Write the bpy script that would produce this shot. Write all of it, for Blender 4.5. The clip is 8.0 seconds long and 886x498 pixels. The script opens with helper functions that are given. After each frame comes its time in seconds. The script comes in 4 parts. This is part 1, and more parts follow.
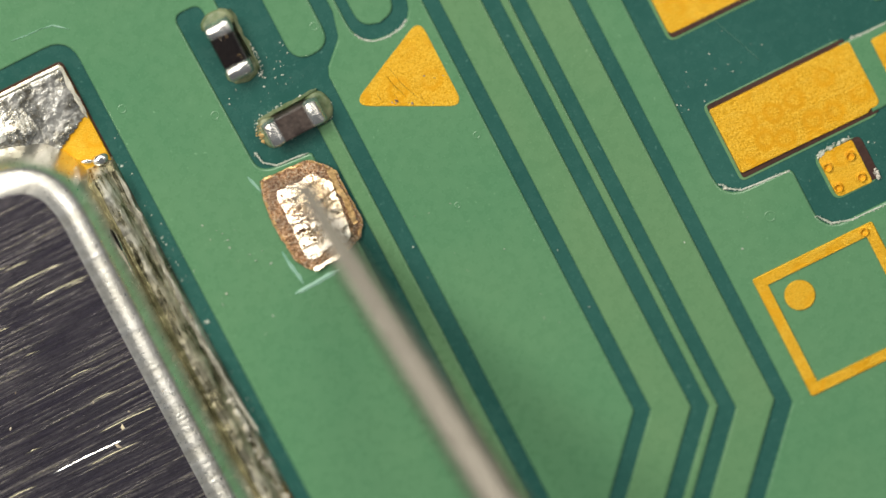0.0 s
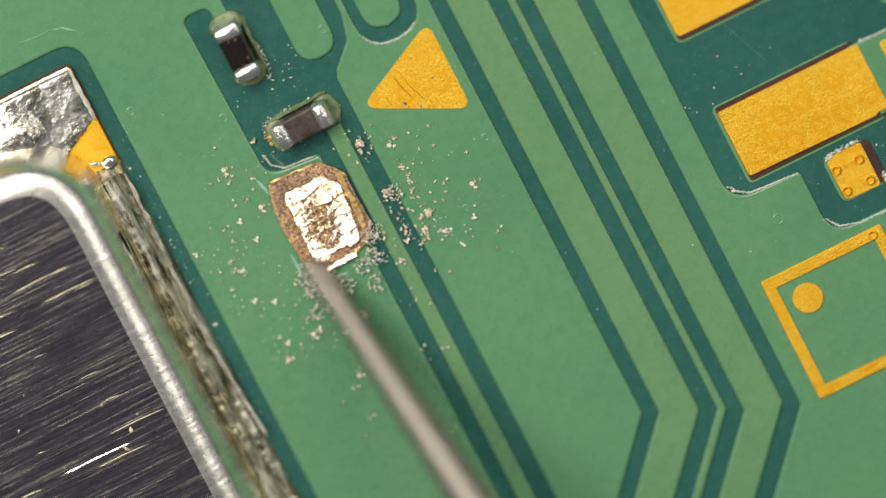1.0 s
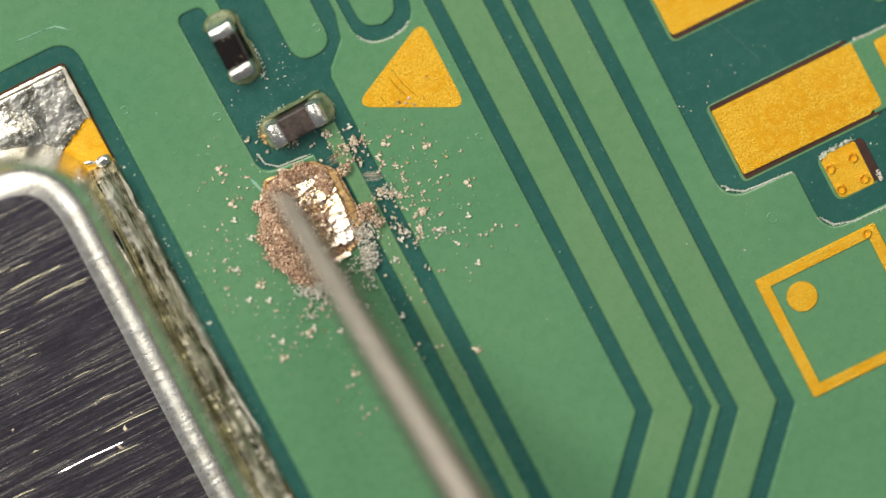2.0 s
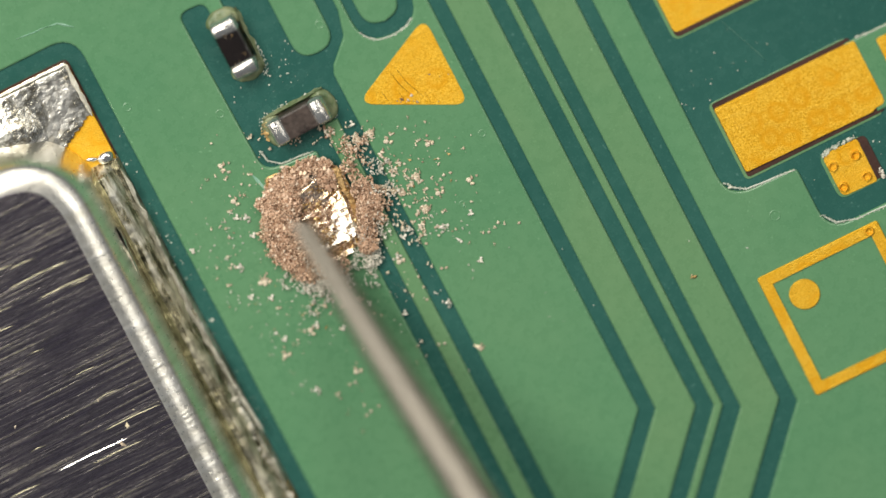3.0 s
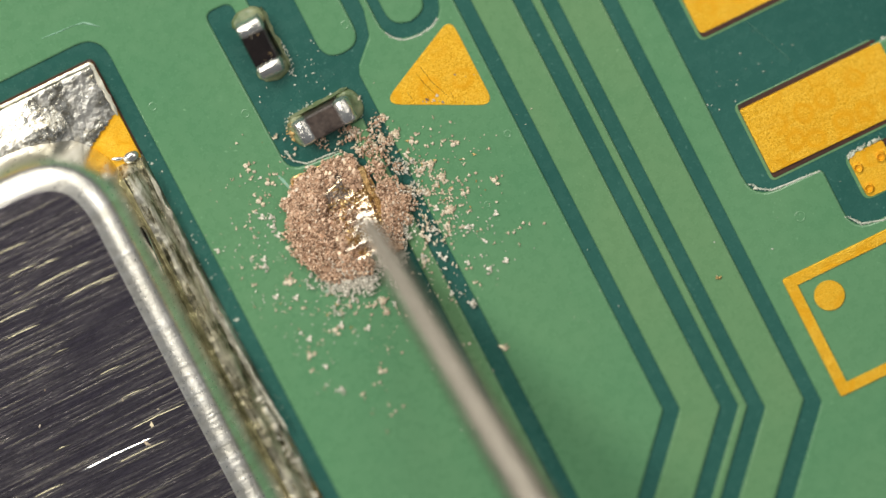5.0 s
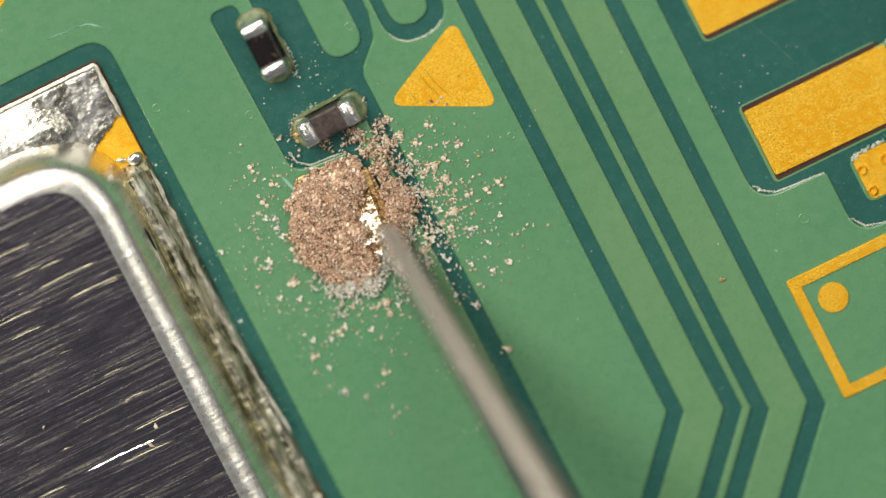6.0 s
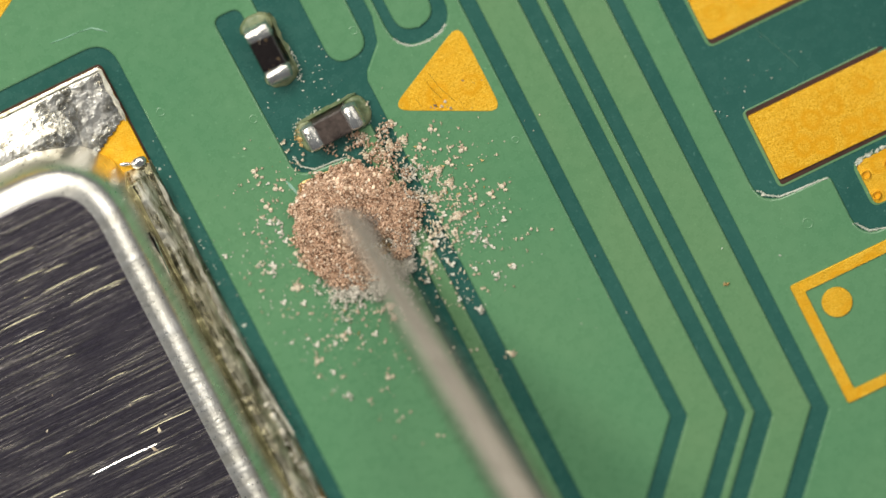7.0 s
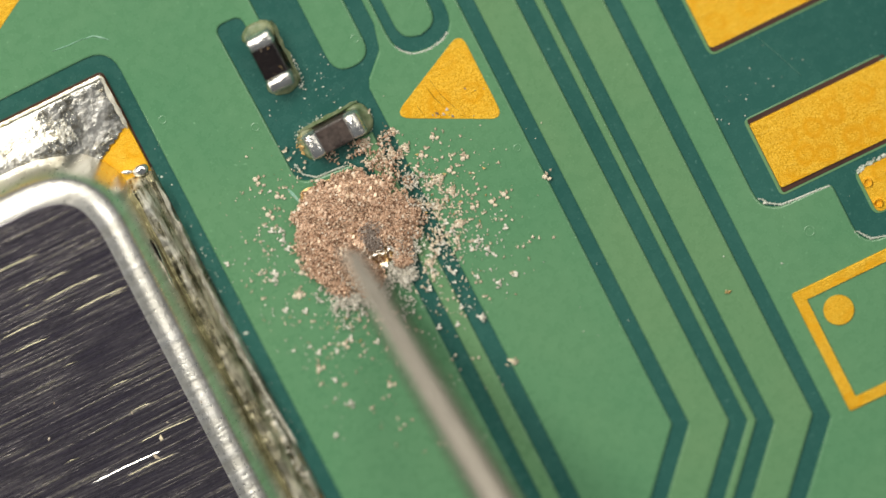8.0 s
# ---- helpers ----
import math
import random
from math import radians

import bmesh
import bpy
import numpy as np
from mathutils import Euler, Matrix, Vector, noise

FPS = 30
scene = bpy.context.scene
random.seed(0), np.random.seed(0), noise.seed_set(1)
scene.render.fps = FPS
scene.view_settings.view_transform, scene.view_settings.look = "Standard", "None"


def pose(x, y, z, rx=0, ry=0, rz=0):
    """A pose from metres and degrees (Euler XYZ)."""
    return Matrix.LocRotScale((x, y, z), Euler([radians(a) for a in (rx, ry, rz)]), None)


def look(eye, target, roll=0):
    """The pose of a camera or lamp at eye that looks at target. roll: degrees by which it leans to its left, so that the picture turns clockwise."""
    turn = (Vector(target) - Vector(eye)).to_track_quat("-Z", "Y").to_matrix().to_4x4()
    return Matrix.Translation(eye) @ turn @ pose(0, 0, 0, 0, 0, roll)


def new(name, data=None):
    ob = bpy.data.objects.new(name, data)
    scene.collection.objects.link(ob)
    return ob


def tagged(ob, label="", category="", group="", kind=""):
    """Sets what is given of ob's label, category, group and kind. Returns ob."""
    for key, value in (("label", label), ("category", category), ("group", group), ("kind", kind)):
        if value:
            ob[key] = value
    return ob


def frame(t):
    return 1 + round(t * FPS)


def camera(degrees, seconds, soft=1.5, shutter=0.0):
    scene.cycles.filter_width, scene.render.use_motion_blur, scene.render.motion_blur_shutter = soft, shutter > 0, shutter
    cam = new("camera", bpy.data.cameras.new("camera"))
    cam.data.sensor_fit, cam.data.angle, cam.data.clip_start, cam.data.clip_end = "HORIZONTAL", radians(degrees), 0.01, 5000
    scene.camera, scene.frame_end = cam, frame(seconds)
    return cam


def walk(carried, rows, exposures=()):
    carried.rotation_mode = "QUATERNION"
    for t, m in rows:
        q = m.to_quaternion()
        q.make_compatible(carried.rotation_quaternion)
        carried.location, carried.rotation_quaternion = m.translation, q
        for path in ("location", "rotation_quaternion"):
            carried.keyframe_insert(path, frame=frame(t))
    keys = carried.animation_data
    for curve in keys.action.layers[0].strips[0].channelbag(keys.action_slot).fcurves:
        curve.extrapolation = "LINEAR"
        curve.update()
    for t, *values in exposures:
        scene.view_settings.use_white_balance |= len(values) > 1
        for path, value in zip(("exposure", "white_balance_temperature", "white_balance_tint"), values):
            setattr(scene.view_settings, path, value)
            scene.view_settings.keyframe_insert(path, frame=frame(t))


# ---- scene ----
# The plan is in millimetres: x across the conductors, y along them, z up from the top of the copper.
MM = 0.001

# ---- camera ----
cam = camera(6.0, 8.0, shutter=0.5)
cam.data.dof.use_dof = True
cam.data.dof.focus_distance = 0.07462
cam.data.dof.aperture_fstop = 56.0
ROWS = [
    (0.0, 8.7791, 12.9853, 73.1392, -12.0042, 1.5000, -27.0435),
    (0.5, 8.7451, 13.0127, 73.1392, -12.0042, 1.5000, -27.0287),
    (1.0, 8.7193, 13.0426, 73.1392, -12.0042, 1.5000, -27.0215),
    (1.5, 8.7638, 13.0118, 73.1392, -12.0042, 1.5000, -27.0329),
    (3.0, 8.7166, 13.0052, 73.1392, -12.0042, 1.5000, -26.9627),
    (3.5, 8.5250, 13.1134, 73.1392, -12.0042, 1.5000, -26.8405),
    (4.0, 8.4907, 13.1361, 73.1392, -12.0042, 1.5000, -26.8319),
    (4.5, 8.4972, 13.1219, 73.1392, -12.0042, 1.5000, -26.8292),
    (6.0, 8.4484, 13.1665, 73.1392, -12.0042, 1.5000, -26.7584),
    (6.5, 8.4514, 13.1851, 73.1392, -12.0042, 1.5000, -26.7540),
    (7.0, 8.4232, 13.2247, 73.1392, -12.0042, 1.5000, -26.7021),
    (7.5, 8.4264, 13.2596, 73.1392, -12.0042, 1.5000, -26.6888),
    (8.0, 8.4389, 13.2966, 73.1392, -12.0042, 1.5000, -26.6928),
]
walk(cam, [(t, pose(x * MM, y * MM, z * MM, rx, ry, rz)) for t, x, y, z, rx, ry, rz in ROWS])

# ---- light: a ring of lamps round the microscope's objective, and the dim room ----
world = bpy.data.worlds.new("room")
scene.world = world
world.use_nodes = True
world.node_tree.nodes["Background"].inputs[0].default_value = (0.93, 0.97, 1.0, 1)
world.node_tree.nodes["Background"].inputs[1].default_value = 0.155

AXIS = Vector((8.78, 12.99, 73.14)).normalized()
SIDE = Vector((0.89, -0.454, -0.026)).normalized()
SIDE = (SIDE - AXIS * SIDE.dot(AXIS)).normalized()
RISE = AXIS.cross(SIDE)
# angle round the ring (0 is the picture's right, 90 its top), power in watts
RING = [(15, 0.0056), (65, 0.0036), (110, 0.0104), (150, 0.0210), (185, 0.0176)]
for angle, watts in RING:
    data = bpy.data.lights.new("ring_lamp", "AREA")
    data.shape, data.size, data.energy, data.color = "DISK", 0.024, watts, (1.0, 0.95, 0.84)
    a = radians(angle)
    eye = (AXIS * 58 + (SIDE * math.cos(a) + RISE * math.sin(a)) * 38) * MM
    new("ring_lamp", data).matrix_world = look(eye, (0, 0, 0))


# ---- materials ----
def material(name):
    m = bpy.data.materials.new(name)
    m.use_nodes = True
    tree = m.node_tree
    bsdf = tree.nodes["Principled BSDF"]
    return m, tree, bsdf


def node(tree, kind, **values):
    n = tree.nodes.new(kind)
    for key, value in values.items():
        n.inputs[key.replace("_", " ")].default_value = value
    return n


def coords(tree, stretch=(1, 1, 1), turn=0.0):
    """Object coordinates in millimetres, stretched."""
    tc = tree.nodes.new("ShaderNodeTexCoord")
    mp = tree.nodes.new("ShaderNodeMapping")
    mp.inputs["Scale"].default_value = tuple(1000 * s for s in stretch)
    mp.inputs["Rotation"].default_value = (0, 0, radians(turn))
    tree.links.new(tc.outputs["Object"], mp.inputs["Vector"])
    return mp.outputs["Vector"]


def noise_tex(tree, vector, scale, detail=4.0, rough=0.6):
    n = node(tree, "ShaderNodeTexNoise", Scale=scale, Detail=detail, Roughness=rough)
    tree.links.new(vector, n.inputs["Vector"])
    return n.outputs["Fac"]


def ramp(tree, fac, stops):
    r = tree.nodes.new("ShaderNodeValToRGB")
    els = r.color_ramp.elements
    while len(els) < len(stops):
        els.new(0.5)
    for el, (place, colour) in zip(els, stops):
        el.position, el.color = place, (*colour, 1)
    tree.links.new(fac, r.inputs["Fac"])
    return r.outputs["Color"]


def grey(tree, fac, stops):
    return ramp(tree, fac, [(p, (v, v, v)) for p, v in stops])


def mix(tree, fac, a, b, mode="MIX"):
    m = tree.nodes.new("ShaderNodeMix")
    m.data_type, m.blend_type = "RGBA", mode
    for socket, value in ((0, fac), (6, a), (7, b)):
        if isinstance(value, bpy.types.NodeSocket):
            tree.links.new(value, m.inputs[socket])
        elif socket == 0:
            m.inputs[0].default_value = value
        else:
            m.inputs[socket].default_value = (*value, 1)
    return m.outputs[2]


def bump(tree, bsdf, height, strength, mm):
    b = node(tree, "ShaderNodeBump", Strength=strength, Distance=mm * MM)
    tree.links.new(height, b.inputs["Height"])
    tree.links.new(b.outputs["Normal"], bsdf.inputs["Normal"])
    return b


def solder_mask(name, low, high, gloss=0.32):
    m, tree, bsdf = material(name)
    v = coords(tree)
    blotch = noise_tex(tree, v, 0.55, 3)
    fine = noise_tex(tree, v, 9.0, 5)
    base = ramp(tree, blotch, [(0.3, low), (0.7, high)])
    dust = grey(tree, noise_tex(tree, v, 26.0, 2, 0.5), [(0.69, 0.0), (0.78, 1.0)])
    base = mix(tree, 0.14, base, ramp(tree, fine, [(0.3, tuple(0.75 * c for c in low)), (0.7, tuple(1.15 * c for c in high))]))
    base = mix(tree, dust, base, tuple(min(1, c * 1.25 + 0.05) for c in high))
    specks = grey(tree, noise_tex(tree, v, 52.0, 2, 0.6), [(0.60, 0.0), (0.74, 0.45)])
    base = mix(tree, specks, base, tuple(min(1, c * 1.5 + 0.02) for c in high))
    tree.links.new(base, bsdf.inputs["Base Color"])
    tree.links.new(grey(tree, fine, [(0.3, gloss - 0.06), (0.75, gloss + 0.12)]), bsdf.inputs["Roughness"])
    bsdf.inputs["IOR"].default_value = 1.5
    bump(tree, bsdf, noise_tex(tree, v, 5.0, 6), 0.12, 0.012)
    return m


def metal(name, colours, rough, scale=14.0, bump_mm=0.01, metallic=1.0, stretch=(1, 1, 1), detail=5.0, strength=0.5):
    m, tree, bsdf = material(name)
    v = coords(tree, stretch)
    n = noise_tex(tree, v, scale, detail)
    big = noise_tex(tree, v, scale * 0.12, 3)
    col = ramp(tree, big, [(0.35, colours[0]), (0.65, colours[1])])
    col = mix(tree, 0.4, col, ramp(tree, n, [(0.35, colours[0]), (0.65, colours[1])]))
    tree.links.new(col, bsdf.inputs["Base Color"])
    bsdf.inputs["Metallic"].default_value = metallic
    tree.links.new(grey(tree, big, [(0.3, rough * 0.8), (0.7, rough * 1.25)]), bsdf.inputs["Roughness"])
    bump(tree, bsdf, n, strength, bump_mm)
    return m


MASK_DARK = solder_mask("mask_over_laminate", (0.019, 0.096, 0.081), (0.032, 0.130, 0.108), 0.24)
MASK_LIGHT = solder_mask("mask_over_copper", (0.097, 0.262, 0.132), (0.130, 0.294, 0.149), 0.27)
MASK_THIN = solder_mask("mask_over_thin_copper", (0.118, 0.275, 0.133), (0.154, 0.299, 0.144), 0.27)
TARNISH = metal("tarnished_gold", ((0.30, 0.13, 0.01), (0.50, 0.24, 0.02)), 0.5, 30, 0.01, 0.6)
# bare laminate in the trenches; also the painted shadow gap round the can's land
LAMINATE_AND_GAP = metal("bare_laminate_and_gap_shade", ((0.035, 0.012, 0.008), (0.07, 0.025, 0.015)), 0.6, 20, 0.01, 0.0)


def gold_plating(name, blotches):
    m, tree, bsdf = material(name)
    v = coords(tree)
    grain = noise_tex(tree, v, 88.0, 3, 0.75)
    col = ramp(tree, grain, [(0.36, (0.68, 0.335, 0.006)), (0.5, (0.92, 0.51, 0.022)), (0.64, (1.0, 0.67, 0.09))])
    brushed = noise_tex(tree, coords(tree, (4.0, 44.0, 1.0), 0.55), 1.0, 3)
    col = mix(tree, grey(tree, brushed, [(0.48, 0.0), (0.70, 0.3)]), col, (0.98, 0.65, 0.11))
    # rings and spots left by the plating, thick in some places and absent in others
    wavy = noise_tex(tree, v, 4.0, 2)
    shifted = mix(tree, 0.10, v, wavy, "ADD")
    where = grey(tree, noise_tex(tree, v, 0.9, 2, 0.5), [(0.40, 0.0), (0.56, 1.0)])
    for scale, share in ((blotches, 0.85), (blotches * 1.9, 0.3)):
        cell = tree.nodes.new("ShaderNodeTexVoronoi")
        cell.voronoi_dimensions = "2D"
        cell.inputs["Scale"].default_value = scale
        cell.inputs["Randomness"].default_value = 0.85
        tree.links.new(shifted, cell.inputs["Vector"])
        ring = grey(tree, cell.outputs["Distance"], [(0.0, 0.15), (0.18, 0.30), (0.30, 1.0), (0.42, 0.55), (0.50, 0.0)])
        some = grey(tree, cell.outputs["Color"], [(0.30, 0.0), (0.36, share)])
        spot = mix(tree, 1.0, mix(tree, 1.0, ring, some, "MULTIPLY"), where, "MULTIPLY")
        col = mix(tree, spot, col, (0.87, 0.42, 0.004))
    tree.links.new(col, bsdf.inputs["Base Color"])
    bsdf.inputs["Metallic"].default_value = 0.65
    bsdf.inputs["Roughness"].default_value = 0.46
    bump(tree, bsdf, mix(tree, 0.3, grain, brushed), 0.75, 0.013)
    return m


GOLD = gold_plating("gold_plating", 4.2)


def brushed_steel():
    m, tree, bsdf = material("brushed_steel")
    long_v = coords(tree, (0.55, 24.0, 1.0), 1.5)
    fine_v = coords(tree, (1.6, 62.0, 1.0), 1.5)
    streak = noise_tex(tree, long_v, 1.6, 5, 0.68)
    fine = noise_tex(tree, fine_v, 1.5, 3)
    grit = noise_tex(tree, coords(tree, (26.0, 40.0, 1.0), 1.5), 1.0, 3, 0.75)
    # glints of the brush marks are put into the colour: bright streaks, darkened base
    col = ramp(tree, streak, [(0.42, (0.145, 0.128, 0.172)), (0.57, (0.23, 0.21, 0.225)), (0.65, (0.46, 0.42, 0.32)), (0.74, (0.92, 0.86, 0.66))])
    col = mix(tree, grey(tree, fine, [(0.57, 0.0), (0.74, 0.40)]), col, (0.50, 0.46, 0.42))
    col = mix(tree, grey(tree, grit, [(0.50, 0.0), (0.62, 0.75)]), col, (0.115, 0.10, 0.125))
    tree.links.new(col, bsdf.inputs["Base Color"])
    bsdf.inputs["Metallic"].default_value = 1.0
    tree.links.new(grey(tree, fine, [(0.3, 0.22), (0.7, 0.34)]), bsdf.inputs["Roughness"])
    cut = grey(tree, streak, [(0.54, 0.0), (0.66, 1.0)])
    both = mix(tree, 0.4, mix(tree, 0.5, cut, fine), grit)
    bump(tree, bsdf, both, 0.26, 0.011)
    return m


STEEL = brushed_steel()


def fluxed_solder():
    m, tree, bsdf = material("fluxed_solder")
    v = coords(tree, (1.25, 0.20, 1.0), 0.04)
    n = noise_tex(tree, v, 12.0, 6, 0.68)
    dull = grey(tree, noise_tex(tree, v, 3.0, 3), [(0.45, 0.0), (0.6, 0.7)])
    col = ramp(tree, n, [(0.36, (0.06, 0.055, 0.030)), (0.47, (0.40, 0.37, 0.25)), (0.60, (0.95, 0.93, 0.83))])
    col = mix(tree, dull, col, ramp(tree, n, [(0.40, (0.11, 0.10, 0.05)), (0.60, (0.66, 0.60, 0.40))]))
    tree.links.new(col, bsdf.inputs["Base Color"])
    bsdf.inputs["Metallic"].default_value = 0.9
    tree.links.new(grey(tree, n, [(0.3, 0.20), (0.7, 0.38)]), bsdf.inputs["Roughness"])
    bump(tree, bsdf, n, 0.7, 0.025)
    return m


FILLET = fluxed_solder()
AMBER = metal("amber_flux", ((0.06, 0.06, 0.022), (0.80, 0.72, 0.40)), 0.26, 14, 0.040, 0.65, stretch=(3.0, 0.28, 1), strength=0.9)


def land_solder():
    m, tree, bsdf = material("land_solder")
    v = coords(tree)
    n = noise_tex(tree, v, 24.0, 5, 0.65)
    big = noise_tex(tree, v, 2.6, 3)
    col = ramp(tree, n, [(0.36, (0.26, 0.235, 0.18)), (0.5, (0.46, 0.445, 0.39)), (0.62, (0.80, 0.79, 0.74))])
    col = mix(tree, grey(tree, big, [(0.50, 0.0), (0.62, 0.5)]), col, (0.85, 0.84, 0.82))
    tree.links.new(col, bsdf.inputs["Base Color"])
    bsdf.inputs["Metallic"].default_value = 1.0
    tree.links.new(grey(tree, big, [(0.40, 0.22), (0.62, 0.34)]), bsdf.inputs["Roughness"])
    bump(tree, bsdf, noise_tex(tree, v, 17.0, 4), 0.42, 0.022)
    return m


LAND_TIN = land_solder()
CAP_TIN = metal("cap_tin", ((0.85, 0.83, 0.78), (1.0, 0.99, 0.96)), 0.20, 12, 0.012, 1.0)
END_TIN = metal("end_tin", ((0.70, 0.68, 0.64), (1.0, 0.99, 0.97)), 0.25, 11, 0.020, 1.0, strength=0.8)
RIDGE_TIN = metal("ridge_tin", ((0.20, 0.18, 0.10), (0.96, 0.93, 0.82)), 0.42, 16, 0.02, 1.0, stretch=(1, 0.6, 1))

SCUFF = metal("scuffed_steel", ((0.34, 0.315, 0.21), (0.62, 0.58, 0.42)), 0.42, 30, 0.01)


def drawn_steel():
    """Smooth drawn sheet; the lid's brush marks run out over its rounded edge."""
    m, tree, bsdf = material("drawn_steel")
    marks = noise_tex(tree, coords(tree, (0.7, 9.0, 0.7), 1.5), 1.0, 3, 0.6)
    grain = noise_tex(tree, coords(tree), 30.0, 3)
    tree.links.new(ramp(tree, marks, [(0.35, (0.80, 0.77, 0.69)), (0.65, (1.0, 0.98, 0.93))]), bsdf.inputs["Base Color"])
    bsdf.inputs["Metallic"].default_value = 1.0
    tree.links.new(grey(tree, grain, [(0.3, 0.26), (0.7, 0.36)]), bsdf.inputs["Roughness"])
    bump(tree, bsdf, mix(tree, 0.25, marks, grain), 0.36, 0.022)
    return m


STEEL_WALL = drawn_steel()
TOOL_STEEL = metal("tool_steel", ((0.25, 0.23, 0.20), (0.36, 0.33, 0.285)), 0.47, 46, 0.010, 0.95)
CERAMIC = metal("black_film", ((0.004, 0.003, 0.004), (0.015, 0.010, 0.009)), 0.22, 20, 0.01, 0.0)
GREY_BODY = metal("grey_ceramic", ((0.012, 0.008, 0.008), (0.115, 0.085, 0.072)), 0.32, 40, 0.01, 0.0)
FLUX = metal("flux_residue", ((0.07, 0.13, 0.05), (0.36, 0.38, 0.22)), 0.20, 16, 0.03, 0.0)
COPPER = metal("ground_copper", ((1.0, 0.74, 0.44), (1.0, 0.97, 0.92)), 0.26, 12, 0.022, 1.0, detail=6.0, strength=0.9)


def torn_copper():
    m, tree, bsdf = material("torn_copper")
    v = coords(tree)
    n = noise_tex(tree, v, 42.0, 5, 0.75)
    big = noise_tex(tree, v, 6.0, 4)
    col = ramp(tree, n, [(0.34, (0.11, 0.055, 0.030)), (0.44, (0.55, 0.30, 0.16)), (0.53, (0.95, 0.64, 0.39)), (0.60, (1.0, 0.88, 0.70))])
    col = mix(tree, grey(tree, big, [(0.42, 0.0), (0.58, 0.45)]), col, (0.24, 0.18, 0.165))
    tree.links.new(col, bsdf.inputs["Base Color"])
    bsdf.inputs["Metallic"].default_value = 0.8
    tree.links.new(grey(tree, n, [(0.3, 0.5), (0.7, 0.28)]), bsdf.inputs["Roughness"])
    bump(tree, bsdf, n, 0.9, 0.03)
    return m


COPPER_RIM = torn_copper()
BENCH = metal("rubber_mat", ((0.10, 0.11, 0.12), (0.16, 0.17, 0.18)), 0.7, 3, 0.05, 0.0)
LIP = metal("copper_lip", ((0.55, 0.30, 0.10), (1.0, 0.72, 0.36)), 0.35, 30, 0.02, 0.8)
CRUST_GLINT = metal("mask_crust_glint", ((0.45, 0.50, 0.42), (0.85, 0.85, 0.78)), 0.45, 30, 0.02, 0.0)
SCRATCH = metal("scratched_mask", ((0.25, 0.52, 0.40), (0.40, 0.62, 0.50)), 0.6, 16, 0.02, 0.0)


def filings_material(name, stops, metallic, rough):
    m, tree, bsdf = material(name)
    geo = tree.nodes.new("ShaderNodeNewGeometry")
    col = ramp(tree, geo.outputs["Random Per Island"], stops)
    tree.links.new(col, bsdf.inputs["Base Color"])
    bsdf.inputs["Metallic"].default_value = metallic
    bsdf.inputs["Roughness"].default_value = rough
    return m


FILINGS = filings_material("copper_filings", [(0.0, (0.20, 0.115, 0.07)), (0.10, (0.36, 0.22, 0.14)), (0.32, (0.58, 0.375, 0.255)), (0.74, (0.79, 0.565, 0.415)), (0.90, (0.88, 0.67, 0.48)), (1.0, (1.0, 0.94, 0.84))], 0.12, 0.45)
MASK_DUST = filings_material("mask_dust", [(0.0, (0.52, 0.49, 0.42)), (0.5, (0.72, 0.68, 0.59)), (1.0, (0.90, 0.86, 0.78))], 0.0, 0.6)
PALE = filings_material("pale_crumbs", [(0.0, (0.40, 0.46, 0.38)), (0.5, (0.62, 0.66, 0.58)), (1.0, (0.85, 0.82, 0.70))], 0.0, 0.5)
GOLD_DUST = filings_material("golden_dust", [(0.0, (0.30, 0.17, 0.05)), (0.5, (0.62, 0.40, 0.16)), (0.85, (0.85, 0.62, 0.30)), (1.0, (1.0, 0.92, 0.75))], 0.5, 0.38)
FINE_DUST = filings_material("fine_grey_dust", [(0.0, (0.16, 0.12, 0.10)), (0.5, (0.36, 0.30, 0.26)), (1.0, (0.58, 0.50, 0.43))], 0.2, 0.5)
FLAKES = filings_material("flakes", [(0.0, (0.44, 0.33, 0.23)), (0.45, (0.70, 0.58, 0.44)), (0.8, (0.82, 0.75, 0.62)), (1.0, (0.95, 0.82, 0.56))], 0.1, 0.5)


# ---- building helpers ----
def part(name, bm, mat, parent=None, label=""):
    """Links a bmesh in millimetres as one mesh object."""
    bmesh.ops.scale(bm, vec=(MM, MM, MM), verts=bm.verts)
    bmesh.ops.recalc_face_normals(bm, faces=bm.faces)
    me = bpy.data.meshes.new(name)
    bm.to_mesh(me)
    bm.free()
    me.materials.append(mat)
    ob = new(name, me)
    if parent:
        ob.parent = parent
    if label:
        tagged(ob, label)
    return ob


def thing(name, label, category, at=(0, 0, 0), group="", kind=""):
    ob = new(name)
    ob.empty_display_size = MM
    ob.location = Vector(at) * MM
    return tagged(ob, label, category, group, kind)


def smooth(ob):
    for f in ob.data.polygons:
        f.use_smooth = True
    return ob


def outline(corners, steps=6):
    """A polygon from (x, y[, radius]) with rounded corners, as a list of points."""
    pts, n = [], len(corners)
    for i, c in enumerate(corners):
        p, r = Vector(c[:2]), (c[2] if len(c) > 2 else 0)
        if not r:
            pts.append(p)
            continue
        a = (Vector(corners[i - 1][:2]) - p).normalized()
        b = (Vector(corners[(i + 1) % n][:2]) - p).normalized()
        half = a.angle(b) / 2
        d = min(r / math.tan(half), 0.98 * (Vector(corners[i - 1][:2]) - p).length, 0.98 * (Vector(corners[(i + 1) % n][:2]) - p).length)
        s, e = p + a * d, p + b * d
        for k in range(steps + 1):
            u = k / steps
            # quadratic blend lies close to the arc
            pts.append(s * (1 - u) ** 2 + p * 2 * u * (1 - u) + e * u ** 2)
    return pts


